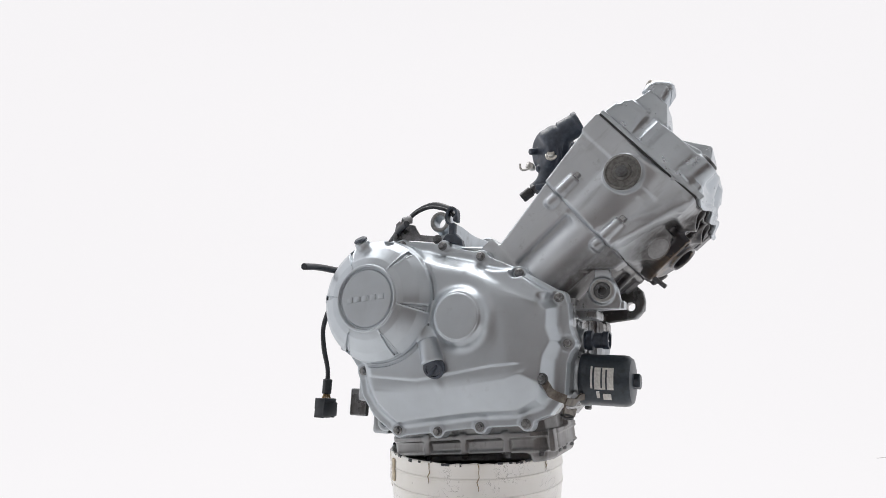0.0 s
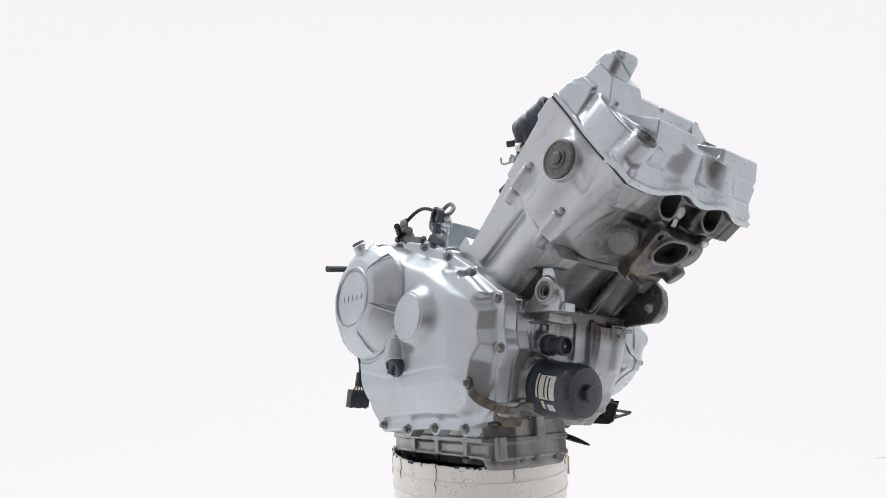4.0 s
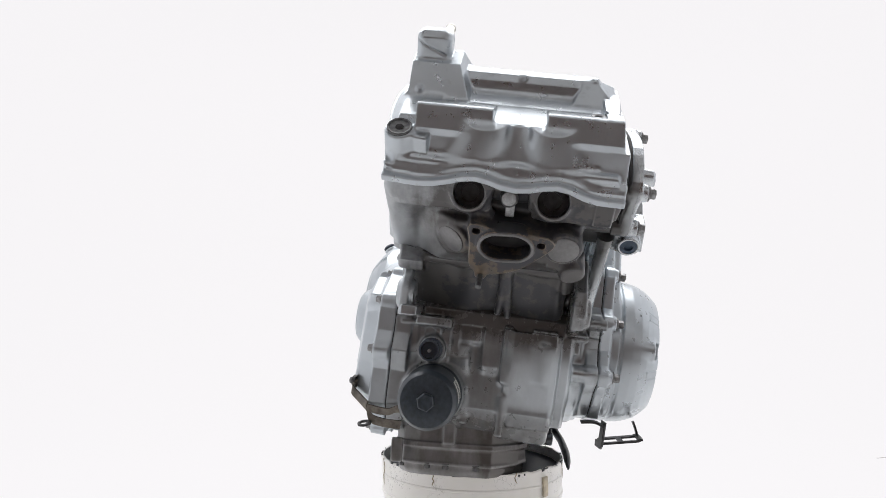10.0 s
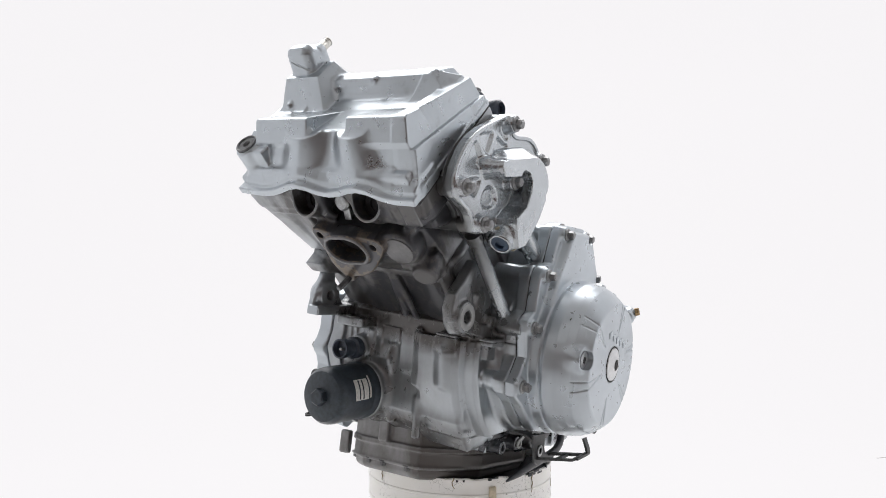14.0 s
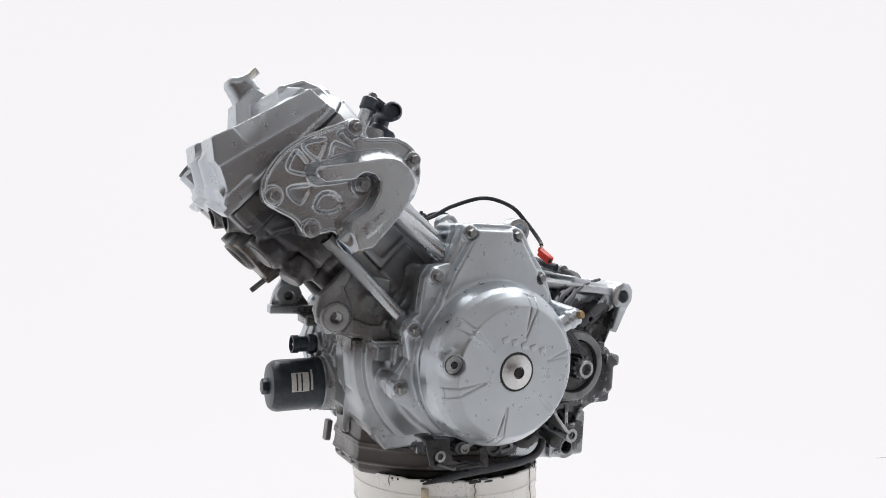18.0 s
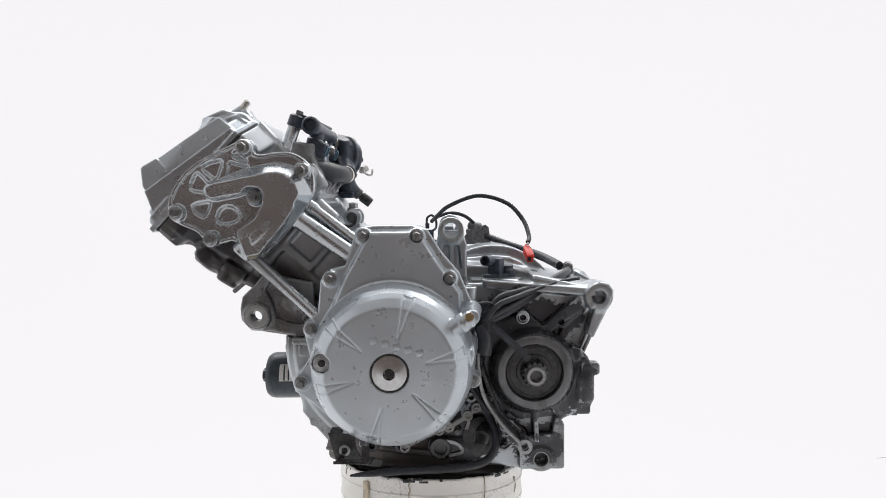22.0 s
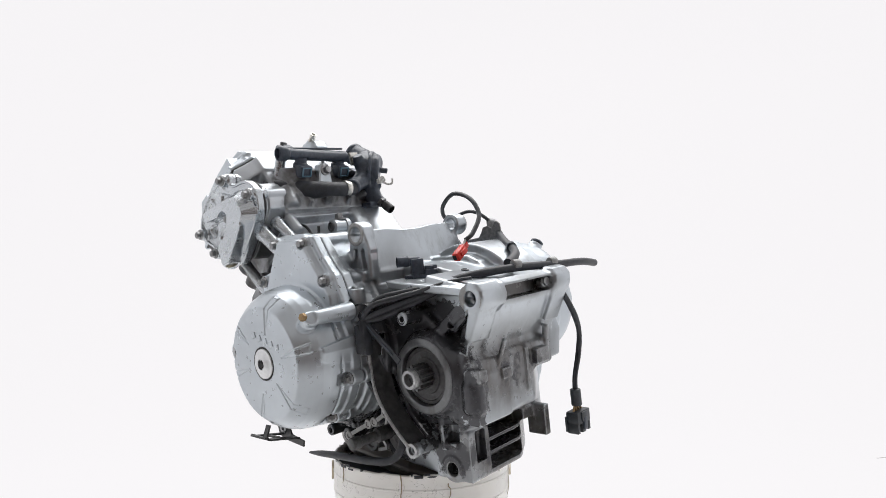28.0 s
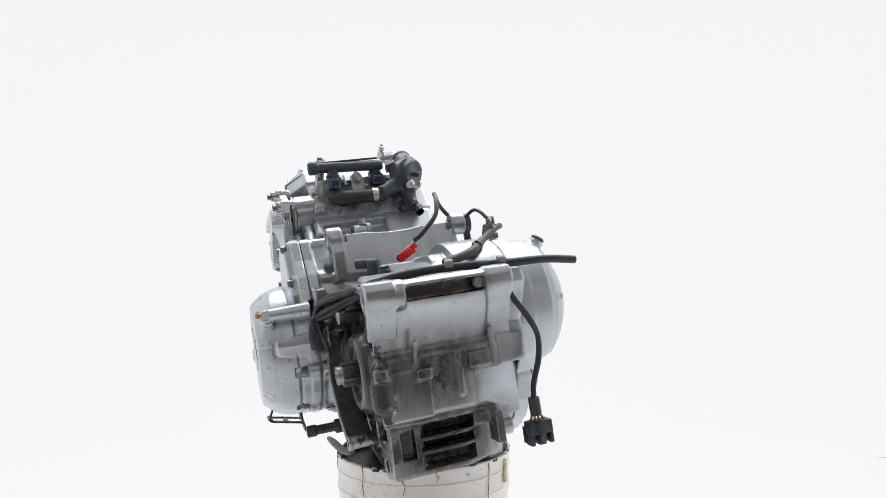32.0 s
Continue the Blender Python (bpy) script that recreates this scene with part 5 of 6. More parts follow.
# ---- fittings on the left of the head: water pump and its pipes (cylinder's space) ----
def water_pump():
    f = Field((-108, 58, 180), (62, 146, 334), 0.9)
    rim = [(54, 294), (48, 306), (34, 315), (8, 320), (-14, 317), (-34, 310), (-58, 300), (-72, 294), (-76, 284), (-66, 276), (-70, 268), (-84, 258), (-97, 244),
           (-101, 224), (-94, 208), (-76, 193), (-34, 190), (2, 187), (20, 194), (24, 210), (22, 226), (34, 234), (47, 240), (46, 254), (44, 264), (50, 280)]
    rim = curved(rim, 1)
    f.add(prism(rim, "y", 99, 109, 2), 2)
    # raised border; flat spokes between sunken pockets
    f.add(prism(rim, "y", 107, 110.5, 1), 1)
    f.cut(prism(inset(rim, 4), "y", 108.2, 130, 0.5), 1)
    for q in ([(15, 300), (12, 306), (-3, 311), (-8, 308), (-5, 287), (0, 285), (4, 285)], [(-11, 310), (-21, 309), (-36, 299), (-35, 295), (-19, 288), (-13, 288)],
              [(26, 291), (31, 284), (30, 271), (25, 268), (10, 273), (8, 278)], [(7, 264), (22, 258), (20, 249), (10, 240), (0, 238), (-6, 243), (-4, 257)],
              [(-40, 292), (-24, 281), (-24, 278), (-48, 268), (-52, 270), (-44, 283)], [(-46, 294), (-56, 294), (-60, 289), (-54, 274), (-50, 276)]):
        f.cut(prism(inset(curved(q, 1), 2.6), "y", 104.6, 130, 1, taper=-1.0), 1.0)
    # swirl hub, arm and hooked outlet elbow
    f.add(turned("y", (-5, 280), ((0, 98), (12, 98), (11, 109), (8.5, 118), (7, 128), (5, 130), (0, 130))), 3)
    outer = curved([(-6, 287), (-30, 280), (-48, 269), (-76, 249), (-86, 230), (-84, 207), (-72, 192), (-46, 189), (12, 190), (24, 200), (12, 224), (-6, 226), (-15, 222), (-35, 226), (-43, 234),
                    (-43, 242), (-32, 251), (-22, 253), (1, 270), (4, 280)], 1)
    f.add(prism(outer, "y", 98, 113, 1), 2)
    f.add(prism(outer, "y", 112, 133, 1, taper=0.62), 1)
    arm = [(-4, 286), (-13, 283), (-45, 260), (-59, 247), (-63.5, 232), (-62, 205), (-54, 197), (-31, 193), (10, 191), (24, 200), (12, 224), (8.6, 227), (-15, 222), (-33, 227), (-42, 234),
           (-43, 242), (-32, 251), (-26, 251), (1, 272), (2, 279)]
    f.add(prism(arm, "y", 98, 132, 0.8, taper=0.02), 0.8)
    f.slice_off((-0.06, 1.0, 0.03), (-20, 131, 240), 1)
    f.cut(rod((-30, 108, 241), (-30, 150, 241), 11.5, r=1), 2)
    f.add(rod((-4, 114, 208), (29, 116, 209.5), 15, 12, r=2), 5)
    f.cut(rod((24, 116, 209.5), (40, 117, 210), 9, r=0.5), 1)
    for v, u in PUMP_BOLTS:
        f.add(rod((v, 90, u), (v, 117, u), 10, 8.6, r=1.5), 3)
    ob = part("water_pump", f.mesh("water_pump"), PUMP, ENGINE, "grey cast water pump with spoked cover and elbow outlet", TILT)
    for v, u in PUMP_BOLTS:
        bolt(ob, (v, 117, u), (0, 1, 0), 5.4, 5.5, TARNISH)
    part("gasket", slab(inset(rim, 0.6), "y", 96.6, 99.4, 0.3), GASKET, ob, "dark pump gasket")
    dc = Field((-104, 56, 180), (62, 104, 334), 1.6)
    dc.add(prism(inset(rim, 5), "y", 60, 99, 2), 2)
    for y in (89, 93.5):
        dc.groove(prism(inset(rim, -20), "y", y, y + 2, 0.2), 3)
    dc.add(rod((-62, 56, 232), (-62, 98, 232), 24, r=2), 3)
    for v, u in PUMP_BOLTS:
        dc.add(rod((v, 58, u), (v, 99, u), 8, r=1.5), 2)
    part("drive_case", dc.mesh("drive_case"), DRIVE, ob, "cast case behind the pump, blackened towards its front")
    part("outlet_plug", lathe((27, 116, 209.5), (1, 0.03, 0.02), ((9.4, -4), (9.2, 1), (5, 2), (4.5, -1)), 20), BLUE, ob, "blue plug in the outlet")
    ring = [(17 + 5 * math.sin(k * 2.1), 116 + 13.6 * math.cos(k * 0.55), 209 + 13.6 * math.sin(k * 0.55)) for k in range(3, 12)]
    part("sealant", tube(ring, 2.6, 8, radii=[1.2, 2.6, 3.4, 2.2, 3.6, 2.4, 3.2, 2.8, 1.0]),
         plain("dried_sealant", (0.26, 0.245, 0.185), 0.8, 0, 0.5, 90), ob, "crusty dried sealant")
    for a, b, r in (((-40, 92, 200), (-55, 92, 98), 10.5), ((29, 90, 222), (30.5, 87, 96), 7.5), ((-58, 74, 196), (-66, 74, 110), 8)):
        bm = bmesh.new()
        w = Vector(b) - Vector(a)
        lathe(a, w, ((r * 1.2, 0), (r * 1.2, 10), (r, 13), (r, w.length - 6), (r * 1.15, w.length - 4), (r * 1.15, w.length)), 24, bm)
        part("water_pipe", bm, PUMP, ENGINE, "straight cast water pipe", TILT)
    return ob


PUMP_BOLTS = ((43, 295), (39, 246), (-30, 241), (-89, 221), (-64, 287))
water_pump()


# ---- fuel rail, injectors and thermostat behind the head ----
def rail():
    bm = lathe((101.5, 60, 273.2), (-0.05, -1, -0.04), ((7.4, 5), (8, -1), (9.6, 0), (11, 2), (11, 12), (9.4, 13), (9.4, 15), (8.6, 16), (8.6, 118), (7, 121)), 24)
    cuboid(99, -2, 280.6, 6, 104, 3, 1, Matrix.Rotation(radians(-3), 4, "Z"), bm)
    cuboid(108, 36, 279, 22, 13, 12, 2, Matrix.Rotation(radians(-28), 4, "Y"), bm)
    ob = part("fuel_rail", bm, BLACK, ENGINE, "black plastic fuel rail")
    post = part("post", lathe((136, 41, 242), (-0.34, -0.08, 0.94), ((9.5, 0), (9.5, 6), (7.8, 9), (7.6, 33)), 20), PUMP, ob, "bare silver post under the rail")
    part("collar", lathe((136, 41, 242), (-0.34, -0.08, 0.94), ((7, 32), (10, 34), (10, 46), (8, 48)), 20), BLACK, post, "black plastic collar")
    part("bolt", hexes((119, 37, 288), (-0.34, -0.08, 0.94), 5, 5), DARK_BOLT, post)
    for y in (22, -48):
        b2 = lathe((99, y, 268), (0.3, 0, -1), ((9, 0), (9, 8), (11, 10), (11, 30), (8, 33), (8, 50)), 20)
        inj = part("injector", b2, BLACK, ob, "black fuel injector")
        m = Matrix.Rotation(radians(-20), 4, "Y")
        sock = part("socket", cuboid(97, y, 247, 17, 22, 18, 3, m), BLACK, inj)
        b2 = bmesh.new()
        for dy, dz, sy, sz in ((0, 6, 15, 2), (0, -6, 15, 2), (7, 0, 2, 12), (-7, 0, 2, 12)):
            q = m @ Vector((-9.6, dy, dz))
            cuboid(97 + q.x, y + q.y, 247 + q.z, 2, sy, sz, 0.4, m, b2)
        part("seal", b2, plain("pale_blue_seal", (0.12, 0.22, 0.30), 0.5, 0, 0.2, 200), inj, "pale blue connector seal")
    b2 = slab([(-34, 196), (2, 196), (-8, 256), (-16, 262), (-24, 256)], "x", 94, 110, 2)
    lug = part("rail_lug", b2, CASE, ENGINE, "cast lug with a bolt under the rail")
    bolt(lug, (94, -16, 248), (-1, 0, 0), 6, 7)
    b2 = cuboid(98, -72, 273, 14, 18, 3, 0.6)
    cuboid(91, -72, 264, 3, 15, 20, 0.6, None, b2)
    lathe((89.5, -72, 262), (-1, 0, 0), ((5.5, 0), (5.5, 3), (3, 3.4)), 16, b2)
    part("bracket", b2, NICKEL, ob, "bright bracket at the rail end")
    return ob


rail()


def thermostat():
    f = Field((40, -135, 160), (150, -30, 300), 1.4)
    f.add(rod((98, -84, 247), (74, -108, 241), 26, 27, r=6), 4)
    f.add(rod((86, -95, 244.5), (82, -99, 243.4), 31, r=1), 1.5)
    # spigot that sweeps up and forward
    f.add(rod((86, -104, 250), (106, -106, 266), 22, 18, r=6), 8)
    f.add(rod((104, -106, 265), (130, -104, 279), 17, 16, r=2), 3)
    f.add(rod((124, -104.5, 275.8), (130, -104, 279), 18, r=1.5), 1)
    f.cut(rod((120, -104.8, 273.6), (136, -103.6, 282), 12.5, r=0.5), 1)
    f.add(rod((82, -80, 232), (72, -46, 218), 14, 11, r=1), 5)
    f.add(rod((74, -52, 220), (72.6, -47, 218.2), 12.5, r=1), 1)
    f.add(rod((90, -106, 262), (92, -107, 270), 7, 6.5, r=1), 4)
    f.add(rod((84, -78, 250), (80, -70, 268), 9, 8, r=1.5), 4)
    f.add(rod((84, -94, 230), (80, -96, 190), 14, 12, r=2), 5)
    f.add(rod((78, -96, 204), (66, -99, 192), 9, 8, r=2), 4)
    f.add(block(70, 98, -112, -78, 186, 194, 2), 2)
    for a in range(0, 360, 60):
        c, d = 26 * math.cos(radians(a)), 26 * math.sin(radians(a))
        f.add(rod((77 + 0.62 * c, -95 + 0.7 * c, 241 + d), (86 + 0.62 * c, -86 + 0.7 * c, 244 + d), 4.5, r=1), 2)
    ob = part("thermostat_housing", f.mesh("thermostat_housing"), BLACK, ENGINE, "black moulded thermostat housing")
    sn = part("temperature_sensor", lathe((67, -98, 193.5), (-0.75, -0.12, -0.6), ((5.5, 0), (5.5, 8), (7.2, 9), (7.2, 24), (6, 25), (5.4, 16)), 14), STEEL, ob, "dark grey sensor plug")
    part("nut", hexes((67, -98, 193.5), (-0.75, -0.12, -0.6), 8.4, 6), DARK_BOLT, sn)
    b2 = tube([(58, -95, 224), (50, -102, 219), (46, -106, 220), (45, -107, 227)], 1.6, 8)
    cuboid(58, -93, 225, 8, 11, 8, 2, None, b2)
    lathe((58, -92, 226), (-0.6, -0.6, 0.3), ((5, 0), (5, 8), (3, 9)), 14, b2)
    part("wire_clip", b2, WHITE, ob, "white plastic wire clip")
    bolt(ob, (92, -107, 270), (0.1, 0, 1), 5, 5, NICKEL)
    bolt(ob, (93, -116, 231), (0.2, -0.9, 0.3), 5.6, 5, NICKEL)
    part("hose_clip", lathe((74, -37, 217), (0.05, 1, 0.02), ((11.4, -4.5), (11.8, -3.5), (11.8, 3.5), (11.4, 4.5)), 28), NICKEL, ENGINE, "bright hose clip")
    part("coolant_hose", tube([(73, -52, 218), (74, -38, 216), (77, -8, 217), (90, 16, 218), (112, 36, 223), (132, 50, 229), (142, 64, 230)], 12, 18, 6, radii=[10.5, 11, 11, 13.5, 13.5, 11, 9]),
         RUBBER, ENGINE, "black rubber coolant hose")
    return ob


thermostat()


# ---- oil filter, sensors and brackets on the front ----
def oil_filter():
    p, w = (134, -77, -67), (1, 0, 0)
    bm = lathe(p, w, ((26, -6), (33.5, -4), (34, -1), (34, 4), (32.8, 6), (32.5, 8), (32.5, 50), (31.5, 56), (28, 60.5), (22, 62), (12, 62.5), (11.5, 62.5)), 56)
    ob = part("oil_filter", bm, FILTER, ENGINE, "blue-black canister oil filter with a white print")
    part("hexagon", hexes((196, -77, -67), w, 10, 8), FILTER, ob)
    u, v, ww = basis(w)

    def patch(x0, x1, a0, a1, mat, lift=0.25, name="print"):
        b = bmesh.new()
        rows = []
        for x in (x0, x1):
            rows.append([(x, -77 + (32.6 + lift) * math.sin(radians(a0 + (a1 - a0) * k / 10)), -67 + (32.6 + lift) * math.cos(radians(a0 + (a1 - a0) * k / 10))) for k in range(11)])
        inner = [[(x, -77 + (y + 77) * 0.985, -67 + (z + 67) * 0.985) for x, y, z in r] for r in rows]
        rings = [[rows[0][k], rows[1][k], inner[1][k], inner[0][k]] for k in range(11)]
        skin(b, rings)
        return part(name, b, mat, ob, "plain white printed shape" if mat == WHITE else "")
    patch(152, 176, 248, 297, WHITE)
    patch(147, 149.5, 250, 300, WHITE)
    patch(154, 158, 226, 244, WHITE)
    patch(162, 172, 222, 238, WHITE)
    patch(160, 162, 252, 296, FILTER, 0.45, "stripe")
    patch(166, 168, 248, 292, FILTER, 0.45, "stripe")
    patch(152, 174, 50, 92, WHITE)
    patch(147, 149.5, 44, 90, WHITE)
    patch(160, 162, 52, 90, FILTER, 0.45, "stripe")
    patch(166, 168, 52, 90, FILTER, 0.45, "stripe")
    return ob


oil_filter()


def front_fittings():
    bm = lathe((133, -84, -17), (1, 0, 0.02), ((12, 0), (12, 4), (13, 5), (13, 12), (10, 14), (10, 24), (11.5, 25), (11.5, 33), (9.5, 33.5), (9, 26)), 28)
    ob = part("oil_pressure_sensor", bm, BLACK, ENGINE, "black oil pressure sensor with a cup end")
    part("pin", lathe((156, -84, -17), (1, 0, 0), ((2, 0), (2, 8), (1, 9)), 10), CHROME, ob)
    bm = strip([(106, -172, -72), (112, -175, -79), (115, -165, -87), (128, -152, -93)], 11, 2.2, (0.4, 0.1, 1))
    strip([(128, -152, -95), (132, -128, -96), (135, -114, -90), (140, -92, -89)], 9, 2.2, (0.4, 0.1, 1), bm)
    br = part("bracket", bm, RUSTY, ENGINE, "bent brown rusty cable bracket beside the oil filter")
    part("eye", lathe((105, -174, -70), (-0.3, -1, 0), ((7, -2), (7, 2), (4, 2), (4, -2)), 20, cap=(False, False)), STEEL, br)
    bolt(br, (105, -175, -70), (-0.3, -1, 0), 4.0, 4, DARK_BOLT)
    part("lower_plate", strip([(128, -151, -96), (125, -146, -107), (126, -130, -110), (129, -110, -109)], 10, 2.0, (0.2, 0.1, 1)), RUSTY, br)
    part("eye", lathe((130, -152, -113), (0.2, -0.2, 1), ((8, -1.2), (8, 1.2), (5, 1.2), (5, -1.2)), 20, cap=(False, False)), STEEL, br)
    part("wire_hook", tube([(98, 36, 168), (84, 39, 165), (76, 40, 160), (70, 40, 153), (61, 40, 150), (53, 40, 153), (51, 40, 163)], 2.0, 8), STEEL, ENGINE, "bent steel wire hook behind the cylinder")
    # bent frame low on the left: two straps, a cross bar and a windowed plate
    lb = new("loop_bracket")
    lb.parent = ENGINE
    tagged(lb, "bent black steel frame bracket under the generator cover")
    part("strap", strip([(60, y, z) for y, z in ((128, -110), (134, -109), (156, -104), (170, -101), (175, -98))], 5, 2.4, (1, 0, 0)), STEEL, lb)
    part("strap", strip([(28, y, z) for y, z in ((128, -112), (134, -110), (160, -104), (172, -101), (175, -97), (169, -83))], 8, 2.4, (1, 0, 0)), STEEL, lb)
    for y, z in ((152, -105.4), (174, -99)):
        part("cross_bar", strip([(27, y, z), (43, y + 0.4, z), (61, y, z)], 6, 2.4, (0, 1, 0.25)), STEEL, lb)
    part("plate", slab([(76, -82), (68, -112), (60, -117), (16, -122), (14, -114), (40, -109), (44, -100), (46, -84)], "y", 127, 129.6, 0.4), STEEL, lb)
    part("ring", lathe((57, 129.4, -102), (0, 1, 0), ((6.5, 0), (6.5, 1.6), (3.6, 1.6), (3.6, 0)), 20, cap=(False, False)), BOLT, lb)
    part("arm", strip([(68, 100, -86), (68, 116, -84), (68, 128, -88)], 14, 2.4, (1, 0, 0)), STEEL, lb)


front_fittings()


def tensioner():
    bm = lathe((60, 10, 160), (0, -1, 0), ((9, 0), (11, 1.5), (11, 20), (13, 21), (13, 27)), 24)
    cuboid(60, -6, 148, 20, 26, 10, 2, None, bm)
    ob = part("chain_tensioner", bm, CASE, ENGINE, "grey cast cam chain tensioner behind the cylinder")
    bolt(ob, (60, -6, 170), (0, 0, 1), 6, 7, BOLT)
    part("end_plug", lathe((60, 10.5, 160), (0, 1, 0), ((7, 0), (7, 1.5), (4, 1.6), (3.6, 0.6)), 20), DARK_BOLT, ob)


tensioner()


# ---- left side: output shaft, seal, selector parts ----
def left_fittings():
    bm = lathe((-166, 60, -28), (0, 1, 0), ((34, 0), (34, 12), (32.6, 13), (30, 13), (29, 12), (22, 12), (21, 14), (17, 14), (16.5, 13.5)), 64)
    seal = part("seal_plate", bm, SEAL, ENGINE, "oily black seal round the output shaft")
    part("ring", lathe((-166, 60, -28), (0, 1, 0), ((34.6, 8), (34.6, 17), (35.4, 18.4), (42.6, 18.8), (44.6, 17.6), (45.4, 14), (45.6, 8)), 64, cap=(False, False)), WORN, seal, "worn aluminium ring round the seal")
    bm = bmesh.new()
    n = 13
    prof = []
    for k in range(n * 4):
        a = 2 * math.pi * k / (n * 4)
        r = 15.5 if k % 4 < 2 else 12.8
        prof.append((-165 + r * math.cos(a), -27 + r * math.sin(a)))
    slab(prof, "y", 66, 94, 0.8, bm)
    sh = part("output_shaft", bm, DARK_BOLT, ENGINE, "splined steel output shaft")
    part("shaft_end", lathe((-165, 92, -27), (0, 1, 0), ((11.5, 0), (11.5, 8), (10.8, 9), (7.5, 9), (6.6, 6), (6.4, 0.5), (2, 0.4)), 28), BOLT, sh, "worn bright shaft end")
    bm = lathe((-108, 52, -98), (0.16, 0.98, -0.03), ((7, 0), (7, 30), (9, 32), (9, 50), (6, 52), (6, 74), (7.5, 75), (7.5, 86), (5, 87)), 20)
    part("selector_shaft", bm, STEEL, ENGINE, "oily gear selector shaft")
    bm = strip([(-6, 71, -121), (-48, 71, -101), (-62, 71, -96), (-84, 71, -83), (-96, 71, -73)], 5, 3, (0.45, 0, 0.9))
    strip([(-96, 71, -73), (-106, 71, -78), (-115, 71, -90)], 4, 3, (0.6, 0, -0.8), bm)
    strip([(-85, 71, -82), (-86, 71, -90), (-83, 71, -99)], 4, 3, (1, 0, 0), bm)
    rp = part("retainer_plate", bm, DISC, ENGINE, "thin bare metal retainer plate with round eyes")
    for x, z in ((-8, -121), (-62, -96), (-85, -82), (-96, -72), (-115, -89), (-50, -100)):
        part("eye", lathe((x, 69, z), (0, 1, 0), ((6.5, 0), (6.5, 4), (5.8, 4.6), (3.4, 4.6), (3.2, 0)), 18, cap=(False, False)), DISC, rp)
    bm = lathe((-51, 60, -123), (0, 1, 0), ((14, 0), (14, 9), (12, 12), (8, 12), (7, 9), (2, 9)), 28)
    part("oil_plug", bm, DARK_BOLT, ENGINE, "oily round plug low in the case")
    bm = strip([(-62, 68, -132), (-78, 68, -128), (-72, 68, -118), (-58, 68, -114)], 5, 4, (0, 1, 0))
    part("clip", bm, BOLT, ENGINE, "bent metal clip beside the oil plug")
    bm = lathe((-103, 60, -110), (0, 1, 0), ((24, 0), (24, 5), (21, 7), (12, 7.5), (10, 6)), 32)
    part("switch_plate", bm, SEAL, ENGINE, "oily brown-black round plate")
    bm = strip([(-122, 74, -121), (-130, 76, -123), (-138, 78, -116)], 6, 2.4, (0, 1, 0))
    part("hose_clip", bm, BOLT, ENGINE, "small bare metal hose clip")
    # ring clips and small studs
    for x, z, y in ((-112, -62, 64), (-72, -104, 62), (-24, -104, 70), (-130, -128, 50), (-100, -122, 58)):
        bolt(ENGINE, (x, y, z), (0, 1, 0), 4.4, 4.5, DARK_BOLT)
    # flat cut hose along the bottom
    bm = tube([(57, 93, -147), (30, 94, -144), (-10, 94, -141), (-70, 92, -139), (-104, 86, -134), (-118, 80, -118), (-116, 74, -96), (-104, 72, -66), (-96, 74, -40), (-96, 80, -5)],
              6, 12, 6, radii=[1.2, 4, 5, 5, 5, 5, 5, 5, 4.5, 4.5])
    part("drain_hose", bm, RUBBER, ENGINE, "black rubber drain hose with an open cut end")
    # curved thin oil line
    bm = tube([(-96, 96, 10), (-98, 98, -20), (-104, 98, -52), (-124, 97, -84), (-148, 95, -110)], 2.2, 8, 6)
    strip([(-92, 84, 14), (-98, 84, -20), (-104, 84, -52), (-124, 83, -84), (-148, 81, -110)], 30, 3.5, (0, 1, 0), wall := bmesh.new())
    part("guide_wall", wall, OILY, ENGINE, "oily black curved wall of the case")
    pl = part("guide_strip", bm, BOLT, ENGINE, "thin bare metal edge of the curved wall")
    part("eye", lathe((-152, 92, -113), (0, 1, 0), ((9, 0), (9, 4), (5, 4), (5, 0)), 20, cap=(False, False)), BOLT, pl)
    # neutral switch and its boot beside the generator cover
    part("switch_boot", tube([(-98, 110, 36), (-104, 112, 20), (-102, 112, 4)], 10, 14, 4, radii=[6, 8, 7]), RUBBER, ENGINE, "black rubber switch boot")
    part("grommet", cuboid(-106, 108, 22, 12, 14, 44, 4), RUBBER, ENGINE, "black rubber wire grommet")
    path = [(-98, 107, 50), (-108, 108, 40), (-130, 107, 20), (-146, 105, 5), (-156, 104, -6)]
    ct = part("cable_tie", strip(path, 8, 1.6, (0.66, 0, -0.75)), RUBBER, ENGINE, "toothed black cable tie")
    bm = bmesh.new()
    turn_m = Matrix.Rotation(radians(41), 4, "Y")
    for k in range(18):
        cuboid(-106 - 2.4 * k, 109.2 - 0.16 * k, 41.6 - 2.2 * k, 1.1, 1.2, 6, 0.2, turn_m, bm)
    part("teeth", bm, BLACK, ct)
    bm = strip([(-92, 102, 60), (-110, 104, 62), (-122, 102, 54)], 10, 1.6, (0, 1, 0))
    part("cable_guide", bm, STEEL, ENGINE, "flat black cable guide")


left_fittings()


